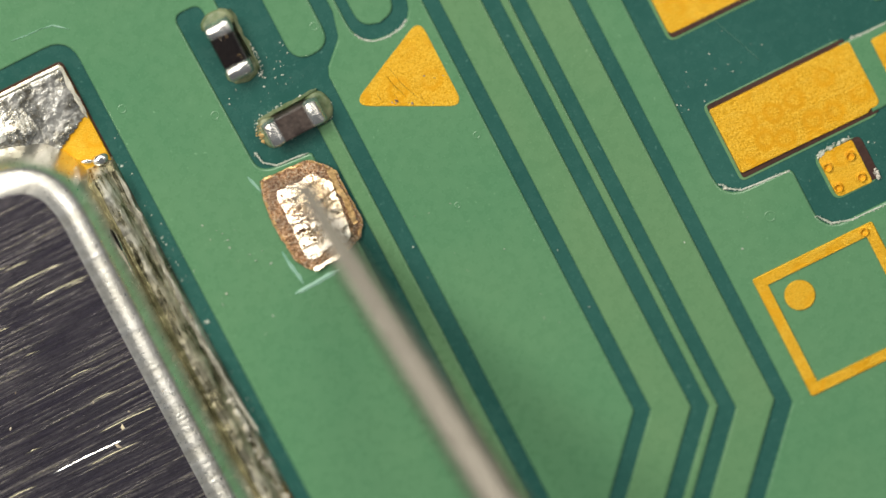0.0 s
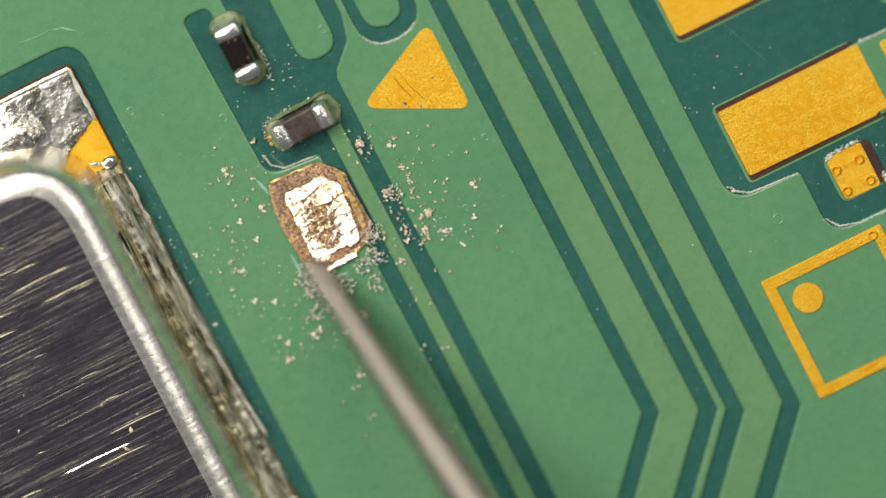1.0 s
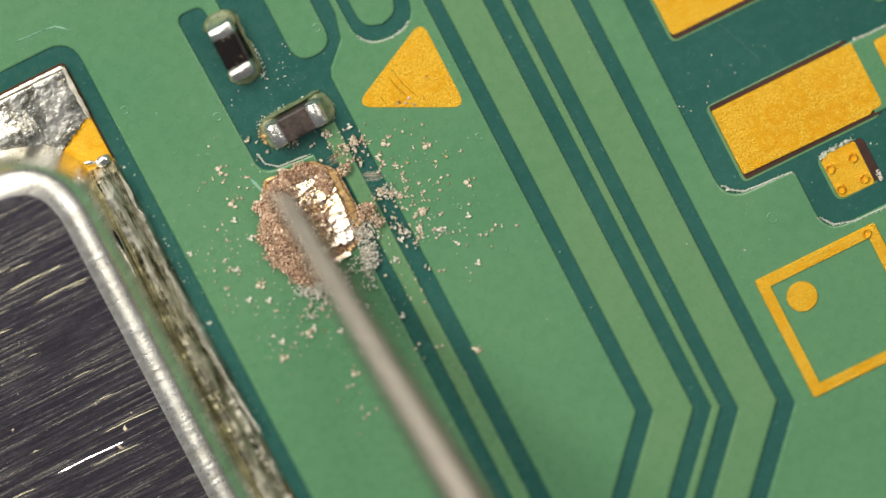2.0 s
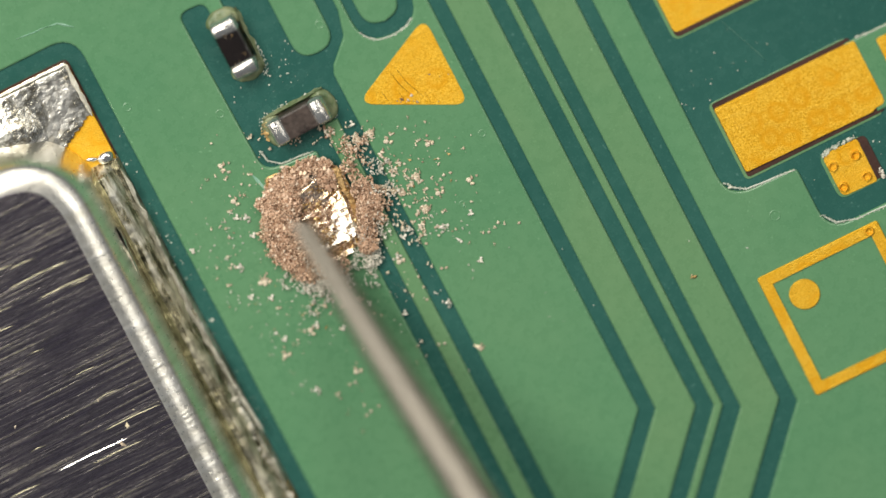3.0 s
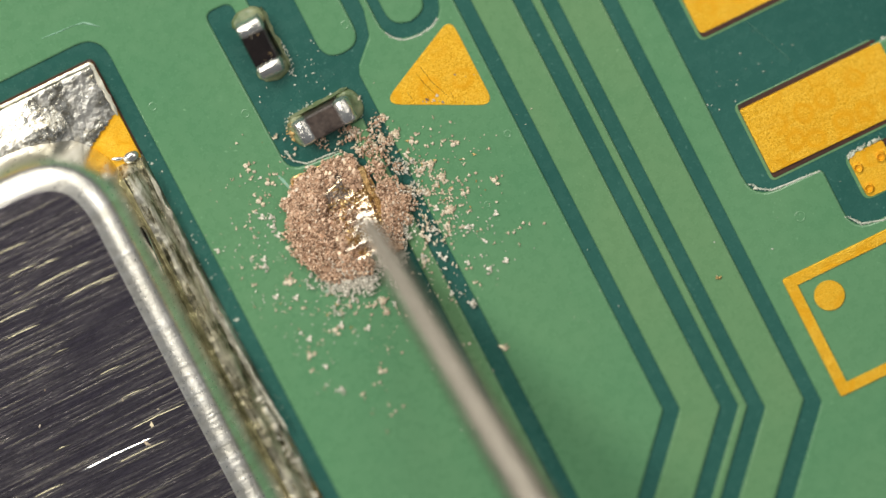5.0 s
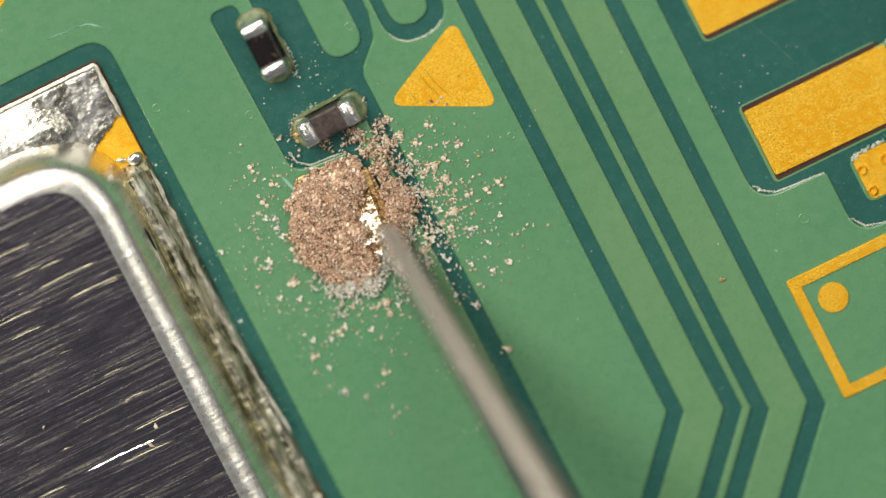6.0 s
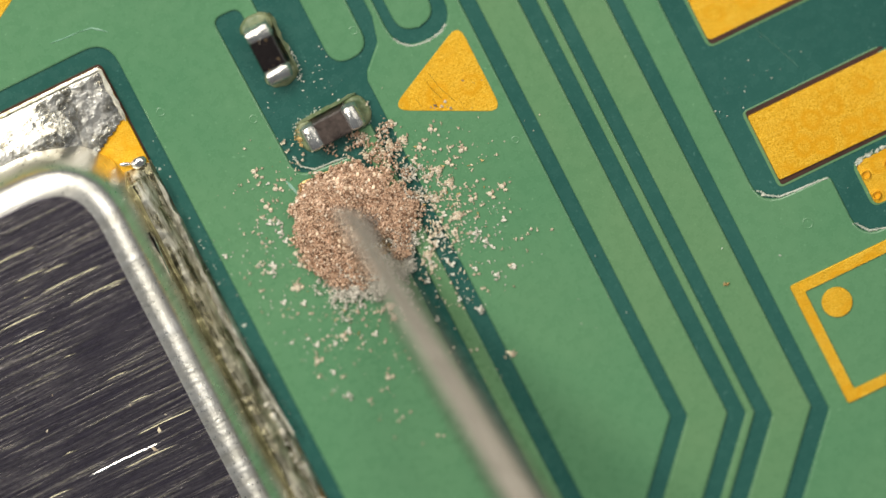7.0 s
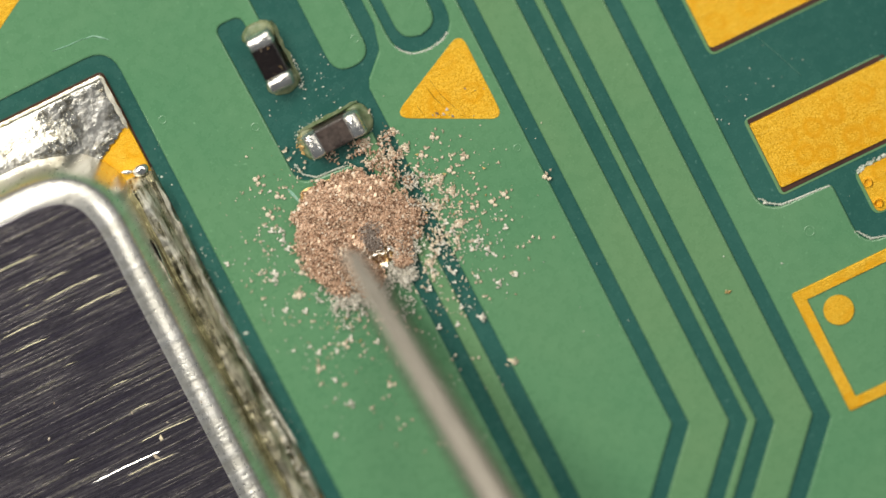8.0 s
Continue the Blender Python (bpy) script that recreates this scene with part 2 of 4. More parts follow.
def inset(pts, d):
    """The outline moved inwards by d."""
    n, out = len(pts), []
    area = sum(pts[i - 1].x * pts[i].y - pts[i].x * pts[i - 1].y for i in range(n))
    sign = 1 if area > 0 else -1
    for i in range(n):
        a, b = (pts[i] - pts[i - 1]), (pts[(i + 1) % n] - pts[i])
        if a.length < 1e-9 or b.length < 1e-9:
            out.append(pts[i].copy())
            continue
        a.normalize(), b.normalize()
        na, nb = Vector((-a.y, a.x)), Vector((-b.y, b.x))
        m = na + nb
        m = m / max(0.35, m.dot(na)) if m.length > 1e-6 else na
        out.append(pts[i] + m * d * sign)
    return out


def slab(bm, pts, z0, z1, bevel=0.012, hole=None):
    """A plate with a softened upper edge."""
    rings = []
    for ring, z in ((pts, z0), (pts, z1 - bevel), (inset(pts, bevel * 0.35), z1 - bevel * 0.3), (inset(pts, bevel), z1)):
        rings.append([bm.verts.new((p.x, p.y, z)) for p in ring])
    n = len(pts)
    for lo, hi in zip(rings, rings[1:]):
        for i in range(n):
            bm.faces.new((lo[i - 1], lo[i], hi[i], hi[i - 1]))
    if hole:
        inner = [bm.verts.new((p.x, p.y, z1)) for p in hole]
        inner_low = [bm.verts.new((p.x, p.y, z0)) for p in hole]
        for i in range(n):
            bm.faces.new((rings[-1][i - 1], rings[-1][i], inner[i], inner[i - 1]))
            bm.faces.new((inner[i - 1], inner[i], inner_low[i], inner_low[i - 1]))
    else:
        bm.faces.new(rings[-1])
        bm.faces.new(rings[0][::-1])


def plate(name, corners, z0, z1, mat, parent, label="", bevel=0.019, steps=6):
    bm = bmesh.new()
    slab(bm, outline(corners, steps), z0, z1, bevel)
    return part(name, bm, mat, parent, label)


def box(x0, x1, y0, y1, r=0.0):
    return [(x0, y0, r), (x1, y0, r), (x1, y1, r), (x0, y1, r)]


# ---- the bench under it ----
bench = plate("workbench", box(-70, 70, -70, 70, 2.0), -6.0, -0.9, BENCH, None, "", 0.4)
tagged(bench, "plain grey rubber work mat under the circuit board", "work mat", "", "structure")

# ---- the circuit board ----
BASE = -0.026           # top of the masked laminate between the conductors
LOW, HIGH = -7.0, 7.0   # ends of the board along the conductors
LEFT, RIGHT = -12.0, 9.0

board = thing("circuit_board", "green solder-masked circuit board with gold pads", "circuit board")
plate("laminate", box(LEFT, RIGHT, LOW, HIGH, 0.3), -0.9, BASE, MASK_DARK, board, "dark green masked board laminate", 0.02)


def bent(x, y):
    """Lower end of a conductor's edge: it turns by 45 degrees at y."""
    return [(x, y, 0.05), (x - 0.905 * (y - LOW - 0.2), LOW + 0.2)]


def conductor(name, left, right, y_left, y_right, mat, top=HIGH - 0.2):
    lo_l, lo_r = bent(left, y_left), bent(right, y_right)
    plate(name, [(left, top), lo_l[0], lo_l[1], lo_r[1], lo_r[0], (right, top)], BASE, 0, mat, board)


TOP = HIGH - 0.2
conductor("conductor", -0.493, -0.346, -2.71, -2.77, MASK_THIN, 1.475)
conductor("conductor", 0.985, 1.316, -2.13, -2.27, MASK_THIN)
conductor("conductor", 1.462, 1.535, -2.335, -2.37, MASK_THIN)
conductor("conductor", 1.668, 2.010, -2.455, -2.54, MASK_THIN)

plate("copper_pour", [(-0.634, -2.67), (-0.642, 1.298, 0.03), (-0.987, 1.325), (-1.140, 1.349, 0.15), (-1.172, 2.931, 0.085), (-0.921, 2.926, 0.085), (-0.921, 2.806), (-0.783, 2.803), (-0.783, TOP),
                      (LEFT + 0.3, TOP), (LEFT + 0.3, 3.19), (-2.088, 3.19, 0.24), (-2.088, -4.32)],
      BASE, 0, MASK_LIGHT, board)
m_low = bent(0.850, -2.07)
plate("copper_pour", [(-0.186, -2.84, 0.05), (-0.195, 1.836, 0.05), (-0.160, 1.915, 0.02), (0.040, 2.108, 0.10), (0.100, 2.336, 0.10), (0.100, TOP), (0.163, TOP), (0.163, 1.935, 0.27), (0.734, 1.930, 0.27), (0.734, TOP),
                      (0.850, TOP), *m_low, (-0.186 - 0.905 * 3.94, LOW + 0.2)], BASE, 0, MASK_LIGHT, board)
plate("conductor_loop", [(-0.408, TOP), (-0.408, 2.073, 0.18), (-0.043, 2.073, 0.18), (-0.043, TOP)], BASE, 0, MASK_LIGHT, board)
plate("conductor_loop", [(0.254, TOP), (0.254, 2.067, 0.18), (0.614, 2.067, 0.18), (0.614, TOP)], BASE, 0, MASK_LIGHT, board)
plate("copper_pour", [(2.140, TOP), (2.140, -2.63, 0.05), (2.140 - 0.905 * 4.17, LOW + 0.2), (RIGHT - 0.3, LOW + 0.2), (RIGHT - 0.3, -1.390), (3.075, -1.375, 0.22), (3.075, -0.735, 0.06), (2.415, -0.722, 0.24), (2.440, TOP)],
      BASE, 0, MASK_LIGHT, board)
plate("copper_pour", [(3.94, 0.070), (RIGHT - 0.3, 0.060), (RIGHT - 0.3, -0.610), (3.94, -0.610)], BASE, 0, MASK_LIGHT, board)
plate("copper_pour", [(4.39, 0.26, 0.06), (RIGHT - 0.3, 0.26), (RIGHT - 0.3, 2.3), (4.39, 2.3)], BASE, 0, MASK_LIGHT, board)

# gold pads in their openings
def gold_pad(corners, trench, z=-0.012, label=""):
    ob = plate("gold_pad", corners, BASE - 0.004, z, GOLD, board, label, 0.004)
    if trench:
        x0, x1, y0, y1, r = trench
        plate("mask_edge", box(x0 - 0.03, x1 - 0.02, y0 - 0.022, y1 + 0.012, r + 0.03), BASE - 0.005, BASE + 0.006, MASK_THIN, ob, "thin pale mask edge", 0.004)
        plate("trench", box(*trench), BASE - 0.006, BASE + 0.010, LAMINATE_AND_GAP, ob, "dark brown bare laminate edge", 0.001)
    return ob


gold_pad([(2.660, -0.578, 0.03), (3.90, -0.592, 0.03), (3.94, -0.570, 0.03), (4.04, -0.570, 0.06), (4.035, 0.060, 0.02), (2.660, 0.060, 0.02)], (2.655, 4.00, -0.628, 0.104, 0.03), 0.004)
gold_pad(box(2.653, 5.6, 0.818, 2.3, 0.05), (2.650, 5.6, 0.775, 2.2, 0.05))
small_pad = gold_pad([(3.322, -1.160, 0.06), (3.665, -1.168, 0.03), (3.668, -0.742, 0.03), (3.38, -0.742, 0.03), (3.318, -0.785, 0.03)], (3.319, 3.745, -1.155, -0.740, 0.06))
gold_pad(box(4.210, 5.4, -0.42, -0.015, 0.03), None, 0.004)
triangle = gold_pad([(0.753, 1.940, 0.085), (-0.132, 1.508, 0.085), (0.753, 1.062, 0.085)], None, 0.004, "gold triangle mark")
gold_pad([(-2.91, 3.74, 0.05), (-2.56, 3.94, 0.05), (-2.56, 5.0, 0.05), (-3.9, 5.0, 0.05), (-3.9, 3.74, 0.05)], None, 0.004)


def ring_mark(name, x, y, r, w, z, mat, parent, rise=0.007):
    """A low raised ring."""
    bm, rings = bmesh.new(), []
    for rr, zz in ((r, z - 0.004), (r - w * 0.5, z + rise), (r - w * 0.8, z + rise), (r - w * 1.3, z - 0.004)):
        rings.append([bm.verts.new((x + rr * math.cos(2 * math.pi * i / 24), y + rr * math.sin(2 * math.pi * i / 24), zz)) for i in range(24)])
    for lo, hi in zip(rings, rings[1:]):
        for i in range(24):
            bm.faces.new((lo[i - 1], lo[i], hi[i], hi[i - 1]))
    return smooth(part(name, bm, mat, parent))


for x, y in ((3.366, -0.873), (3.589, -0.872), (3.369, -1.080), (3.594, -1.085)):
    ring_mark("via_dimple", x, y, 0.046, 0.016, -0.012, GOLD, small_pad, 0.030)
# part outline with its dot
bm = bmesh.new()
slab(bm, outline(box(2.315, 3.500, -2.665, -1.475, 0.03), 4), -0.01, 0.014, 0.008, outline(box(2.420, 3.395, -2.562, -1.580, 0.01), 4))
gold_square = part("gold_outline", bm, GOLD, board, "square gold outline")


def disc(name, x, y, r, z0, z1, mat, parent, label="", sides=28):
    bm = bmesh.new()
    slab(bm, [Vector((x + r * math.cos(2 * math.pi * i / sides), y + r * math.sin(2 * math.pi * i / sides))) for i in range(sides)], z0, z1, 0.006)
    return part(name, bm, mat, parent, label)


ring_mark("via_dimple", 3.397, -1.535, 0.045, 0.016, 0.012, GOLD, gold_square, 0.026)
for x, y, r in ((-1.251, 1.975, 0.05), (-1.957, 2.397, 0.05), (0.736, 0.780, 0.045), (0.294, 0.292, 0.04), (-0.104, 2.292, 0.05), (2.714, -1.039, 0.06)):
    ring_mark("masked_via", x, y, r, 0.024, -0.001, MASK_LIGHT, board, 0.004)


def strip(name, points, width, mat, parent, label, z=0.004, lift=0.009, ragged=0.7):
    """A thin uneven line on the mask along points."""
    bm, rows = bmesh.new(), []
    pts = []
    for a, b in zip(points, points[1:]):
        a, b = Vector(a), Vector(b)
        n = max(2, int((b - a).length / 0.03))
        pts += [a.lerp(b, k / n) for k in range(n)]
    pts.append(Vector(points[-1]))
    for i, p in enumerate(pts):
        d = (pts[min(i + 1, len(pts) - 1)] - pts[max(i - 1, 0)]).normalized()
        side = Vector((-d.y, d.x)) * width / 2 * (1 + ragged * wob(p.x, p.y, 13)) * min(1, 0.25 + i / 3, 0.25 + (len(pts) - 1 - i) / 3)
        p = p + side * 0.85 * ragged * wob(p.x, p.y, 7, 5)
        rows.append([bm.verts.new((*(p + side), z - 0.4 * lift)), bm.verts.new((*p, z + 0.6 * lift)), bm.verts.new((*(p - side), z - 0.4 * lift))])
    for a, b in zip(rows, rows[1:]):
        for i in range(2):
            bm.faces.new((a[i], a[i + 1], b[i + 1], b[i]))
    return part(name, bm, mat, parent, label)


def wob(x, y, scale, seed=0.0):
    return noise.noise(Vector((x * scale, y * scale, seed)))


strip("mask_blemish", [(-2.55, 3.381), (-2.39, 3.365), (-2.25, 3.36)], 0.009, SCRATCH, board, "pale blemish in the mask")
strip("mask_blemish", [(-2.26, 3.358), (-2.16, 3.345), (-2.045, 3.246)], 0.015, SCRATCH, board, "pale blemish in the mask")
strip("mask_scratch", [(3.068, 0.741), (3.175, 0.48), (3.267, 0.237)], 0.0035, SCRATCH, board, "hair-fine scratch in the mask", BASE + 0.003)
for line in ([(0.320, 1.665), (0.349, 1.50), (0.385, 1.406), (0.424, 1.309)], [(0.251, 1.435), (0.263, 1.329)], [(0.260, 1.638), (0.282, 1.514), (0.336, 1.364)],
             [(0.114, 1.513), (0.135, 1.389)], [(0.456, 1.343), (0.462, 1.226)]):
    strip("scratch", line, 0.006, TARNISH, triangle, "fine dark scratch in the gold", 0.005, 0.004)
disc("gold_dot", 2.632, -1.791, 0.138, -0.01, 0.014, GOLD, board, "round gold orientation dot")


# ---- tinned land and shield can ----
def rough_sheet(name, inside, x0, x1, y0, y1, step, height, mat, parent, label=""):
    """A sheet over the cells for which inside() holds, raised by height()."""
    bm, verts = bmesh.new(), {}
    nx, ny = round((x1 - x0) / step), round((y1 - y0) / step)

    def at(i, j):
        if (i, j) not in verts:
            x, y = x0 + i * step, y0 + j * step
            verts[i, j] = bm.verts.new((x, y, height(x, y)))
        return verts[i, j]
    for i in range(nx):
        for j in range(ny):
            if inside(x0 + (i + 0.5) * step, y0 + (j + 0.5) * step):
                bm.faces.new((at(i, j), at(i + 1, j), at(i + 1, j + 1), at(i, j + 1)))
    return smooth(part(name, bm, mat, parent, label))


# a dark plate stands in for the shadow gap round the land
plate("land_gap_shade", [(-10, LOW + 0.5), (-2.215, LOW + 0.5), (-2.235, 3.028, 0.06), (-10, 3.028)], BASE - 0.003, BASE + 0.004, LAMINATE_AND_GAP, board, "dark outline painted as the shadow gap round the land", 0.002)
plate("can_land", [(-10, LOW + 0.5), (-2.232, LOW + 0.5), (-2.252, 3.008, 0.05), (-10, 3.008)], BASE - 0.002, 0.010, GOLD, board, "gold-plated land under the shield can", 0.006)


def land_height(x, y):
    """Solder swollen in the middle of the land and thin towards its corner."""
    fall = min(1.0, max(0.0, (3.02 - y) / 0.34))
    swell = 0.004 + 0.085 * min(1.0, max(0.0, (-2.70 - x) / 0.20 + 0.4 * wob(x, y, 4, 2)))
    edge = min(1, max(0, 3.0 - y) / 0.04) * min(1, max(0.0, -2.25 - x) / 0.04)
    return 0.014 + 0.014 * edge + swell * fall * (1 - 0.5 * max(0.0, (2.60 - y) / 0.5)) + 0.008 * wob(x, y, 6, 3) + 0.004 * wob(x, y, 20, 5)


rough_sheet("land_solder", lambda x, y: y < 3.010 and x < -2.250 and y > 2.05 and y > 2.49 + 0.50 * (x + 2.283) + 0.03 * wob(x, y, 7),
            -5.0, -2.25, 2.03, 3.01, 0.02, land_height, LAND_TIN, board, "lumpy bright solder on the land")

strip("land_rim", [(-5.0, 2.990), (-2.278, 2.990), (-2.268, 2.975), (-2.264, 2.47)], 0.034, RIDGE_TIN, board, "thin bright rim of the soldered land", 0.040, 0.005)

can = thing("shield_can", "brushed steel shield can soldered to the board", "shield can")
CAN_X, CAN_Y, CAN_TOP, CAN_R = -2.49, 2.60, 0.56, 0.86


def can_ring(x, y, r, shrink):
    return inset(outline([(-9.5, -6.3, r), (x, -6.3, r), (x, y, r), (-9.5, y, r)], 18), shrink)


def skirt(name, profile, mat, parent, label, cap=False):
    """A wall round the can from (inset, height) pairs."""
    bm, rings = bmesh.new(), []
    for shrink, z in profile:
        rings.append([bm.verts.new((p.x, p.y, z)) for p in can_ring(CAN_X, CAN_Y, CAN_R, shrink)])
    for lo, hi in zip(rings, rings[1:]):
        for i in range(len(lo)):
            bm.faces.new((lo[i - 1], lo[i], hi[i], hi[i - 1]))
    if cap:
        bm.faces.new(rings[-1])
    return part(name, bm, mat, parent, label)


EDGE = 0.33
arc = [(-0.034, 0.035), (-0.022, 0.07), (-0.008, 0.11), (0.0, 0.15), (0.026, 0.24), (0.052, 0.325), (0.078, 0.395), (0.100, 0.442)]
arc += [(EDGE - d, CAN_TOP - 0.001 - 1.9 * d * d) for d in (0.21, 0.19, 0.17, 0.15, 0.13, 0.11, 0.09, 0.07, 0.05, 0.03, 0.015, 0.0)]
smooth(skirt("lid_edge", [(-0.036, 0.0)] + arc, STEEL_WALL, can, "rounded steel edge and wall of the lid"))
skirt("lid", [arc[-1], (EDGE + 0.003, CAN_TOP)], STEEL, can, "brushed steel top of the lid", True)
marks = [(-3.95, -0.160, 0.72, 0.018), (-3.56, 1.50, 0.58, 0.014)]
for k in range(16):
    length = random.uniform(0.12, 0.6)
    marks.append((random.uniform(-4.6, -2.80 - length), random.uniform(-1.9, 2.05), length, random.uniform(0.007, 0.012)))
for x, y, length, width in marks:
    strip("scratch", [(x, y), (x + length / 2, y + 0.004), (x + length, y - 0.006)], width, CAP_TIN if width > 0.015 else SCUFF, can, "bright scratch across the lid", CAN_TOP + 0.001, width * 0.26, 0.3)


def wall_x(y):
    dy = y - (CAN_Y - CAN_R)
    return CAN_X + 0.005 - (CAN_R - math.sqrt(CAN_R ** 2 - dy * dy) if dy > 0 else 0)


def fillet(name, first, last, mat, parent, label):
    """Solder drawn up from the land to the wall, uneven along its length."""
    bm, cols = bmesh.new(), []
    n, m = 700, 18
    for j in range(n + 1):
        y = 2.06 - j * 8.0 / n
        outer = -2.232 + 0.006 * wob(0, y, 4) + 0.003 * wob(0, y, 17)
        inner = wall_x(y) - 0.050
        end = min(1.0, j / 10)
        slit = max(0.0, 1 - abs(y - 1.14) / 0.36) ** 0.5
        row = []
        for i in range(first, last + 1):
            u = i / m
            x = inner + (outer - inner) * u
            z = 0.006 + end * (0.23 * (1 - u) ** 1.2 * (0.85 + 0.30 * wob(0, y, 1.3, 4)) + (1 - u * 0.7) * (0.018 * wob(x, y, 7, 1) + 0.009 * wob(x, y, 22, 2) * (1 - 0.7 * u)) + 0.05 * math.sin(u * 3.14) ** 3 + 0.030 * math.exp(-((u - 0.88) / 0.06) ** 2))
            if 1 <= i <= 2:
                z -= 0.16 * slit
            row.append(bm.verts.new((x, y, max(z, 0.0) if i < m else -0.03)))
        cols.append(row)
    for a, b in zip(cols, cols[1:]):
        for i in range(last - first):
            bm.faces.new((a[i], a[i + 1], b[i + 1], b[i]))
    return smooth(part(name, bm, mat, parent, label))


for x, y, r, stretch, turn in ((-2.330, 2.092, 0.062, 1.2, 0), (-2.445, 2.130, 0.022, 2.4, -22)):
    bm = bmesh.new()
    bmesh.ops.create_uvsphere(bm, u_segments=20, v_segments=12, radius=r)
    bmesh.ops.scale(bm, vec=(stretch, 0.9, 0.8), verts=bm.verts)
    bmesh.ops.rotate(bm, cent=(0, 0, 0), matrix=Matrix.Rotation(radians(turn), 3, "Z"), verts=bm.verts)
    bmesh.ops.translate(bm, vec=(x, y, 0.05), verts=bm.verts)
    smooth(part("solder_bead", bm, CAP_TIN, can, "bright bead of solder"))
strip("solder_ridge", [(-2.245, 1.95), (-2.252, 1.55), (-2.262, 1.09), (-2.295, 0.55), (-2.272, 0.12), (-2.240, -0.36), (-2.212, -0.75)], 0.034, RIDGE_TIN, can, "bright ridge along the solder's edge", 0.094, 0.007, 0.8)
# no opening here: a black strip gives the slot its darkness
strip("slot", [(-2.508, 1.52), (-2.530, 1.25), (-2.548, 1.0), (-2.545, 0.78)], 0.034, CERAMIC, can, "black strip painted as the shade in the slot at the wall's foot", 0.235, 0.02, 0.3)
strip("slot_edge", [(-2.488, 1.50), (-2.506, 1.25), (-2.522, 1.0), (-2.526, 0.80)], 0.016, CAP_TIN, can, "thin bright edge beside the slot", 0.242, 0.02, 0.3)
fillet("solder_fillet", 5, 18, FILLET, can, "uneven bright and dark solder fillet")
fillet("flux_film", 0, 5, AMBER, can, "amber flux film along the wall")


# ---- resistors ----
def box_line(a, b):
    return [Vector(p) for p in ((-a, -b), (a, -b), (a, b), (-a, b))]


def chip(name, label, x, y, turn, body_mat, side):
    ob = thing(name, label, "resistor", (x, y, 0), "chip resistors")
    ob.rotation_euler = (0, 0, radians(turn))
    L, Wd, H = 0.55, 0.228, 0.20
    bm = bmesh.new()
    slab(bm, box_line(0.21, Wd / 2), -0.02, H - 0.012, 0.014)
    part("body", bm, body_mat, ob)
    for s in (-1, 1):
        # a pillow-like cap, a little uneven
        bm, long = bmesh.new(), 0.150
        bmesh.ops.create_cube(bm, size=1)
        bmesh.ops.scale(bm, vec=(long, 2.4 * (Wd + 0.012), H + 0.03), verts=bm.verts)
        bmesh.ops.bevel(bm, geom=bm.edges[:], offset=0.064, segments=5, affect="EDGES", profile=0.5)
        bmesh.ops.scale(bm, vec=(1, 1 / 2.4, 1), verts=bm.verts)
        for v in bm.verts:
            v.co *= 1 + 0.05 * wob(v.co.x * 9 + s, v.co.y * 9 + turn, 1.0, v.co.z * 9)
        bmesh.ops.translate(bm, vec=(s * (L / 2 - long / 2), 0, H / 2), verts=bm.verts)
        smooth(part("end_cap", bm, END_TIN, ob, "tinned end cap"))
        bm = bmesh.new()
        cx = s * (L / 2 - 0.035)
        slab(bm, [Vector((cx + 0.115 * math.cos(a) * (1 + 0.10 * wob(s + a, turn, 2)), 0.155 * math.sin(a) * (1 + 0.12 * wob(a, s, 3)))) for a in [2 * math.pi * i / 32 for i in range(32)]], BASE - 0.005, 0.020, 0.035)
        smooth(part("solder_joint", bm, FLUX, ob, "glossy solder joint with greenish flux"))
    strip("flux_line", [(-0.30, side * 0.143), (-0.1, side * 0.136), (0.12, side * 0.138), (0.30, side * 0.148)], 0.050, FLUX, ob, "olive flux along the side", -0.006, 0.05)
    return ob


chip("chip_resistor", "tiny black chip resistor with tinned ends", -0.848, 2.470, 90, CERAMIC, -1)
chip("chip_resistor", "tiny grey chip part with tinned ends", -0.638, 1.628, 1.5, GREY_BODY, 1)

# ---- the pad being ground ----
pad = thing("ground_pad", "copper pad being ground bare through the mask", "copper pad")
PAD = [(-1.137, 0.35, 0.1), (-0.889, 0.335, 0.08), (-0.60, 0.42, 0.1), (-0.515, 0.55, 0.1), (-0.52, 1.08, 0.15), (-0.69, 1.262, 0.12), (-1.16, 1.285, 0.05), (-1.215, 1.12, 0.1), (-1.243, 0.86, 0.2), (-1.215, 0.50, 0.1)]
PLATE = [(-1.11, 0.44, 0.07), (-0.66, 0.44, 0.09), (-0.60, 0.98, 0.10), (-0.70, 1.12, 0.08), (-1.09, 1.14, 0.07)]


def within(pts, x, y):
    hit = False
    for i in range(len(pts)):
        a, b = pts[i - 1], pts[i]
        if (a.y > y) != (b.y > y) and x < (b.x - a.x) * (y - a.y) / (b.y - a.y) + a.x:
            hit = not hit
    return hit


pad_line, plate_line = outline(PAD), outline(PLATE)
CUT_LONG, CUT_WIDE = 0.24, 0.115


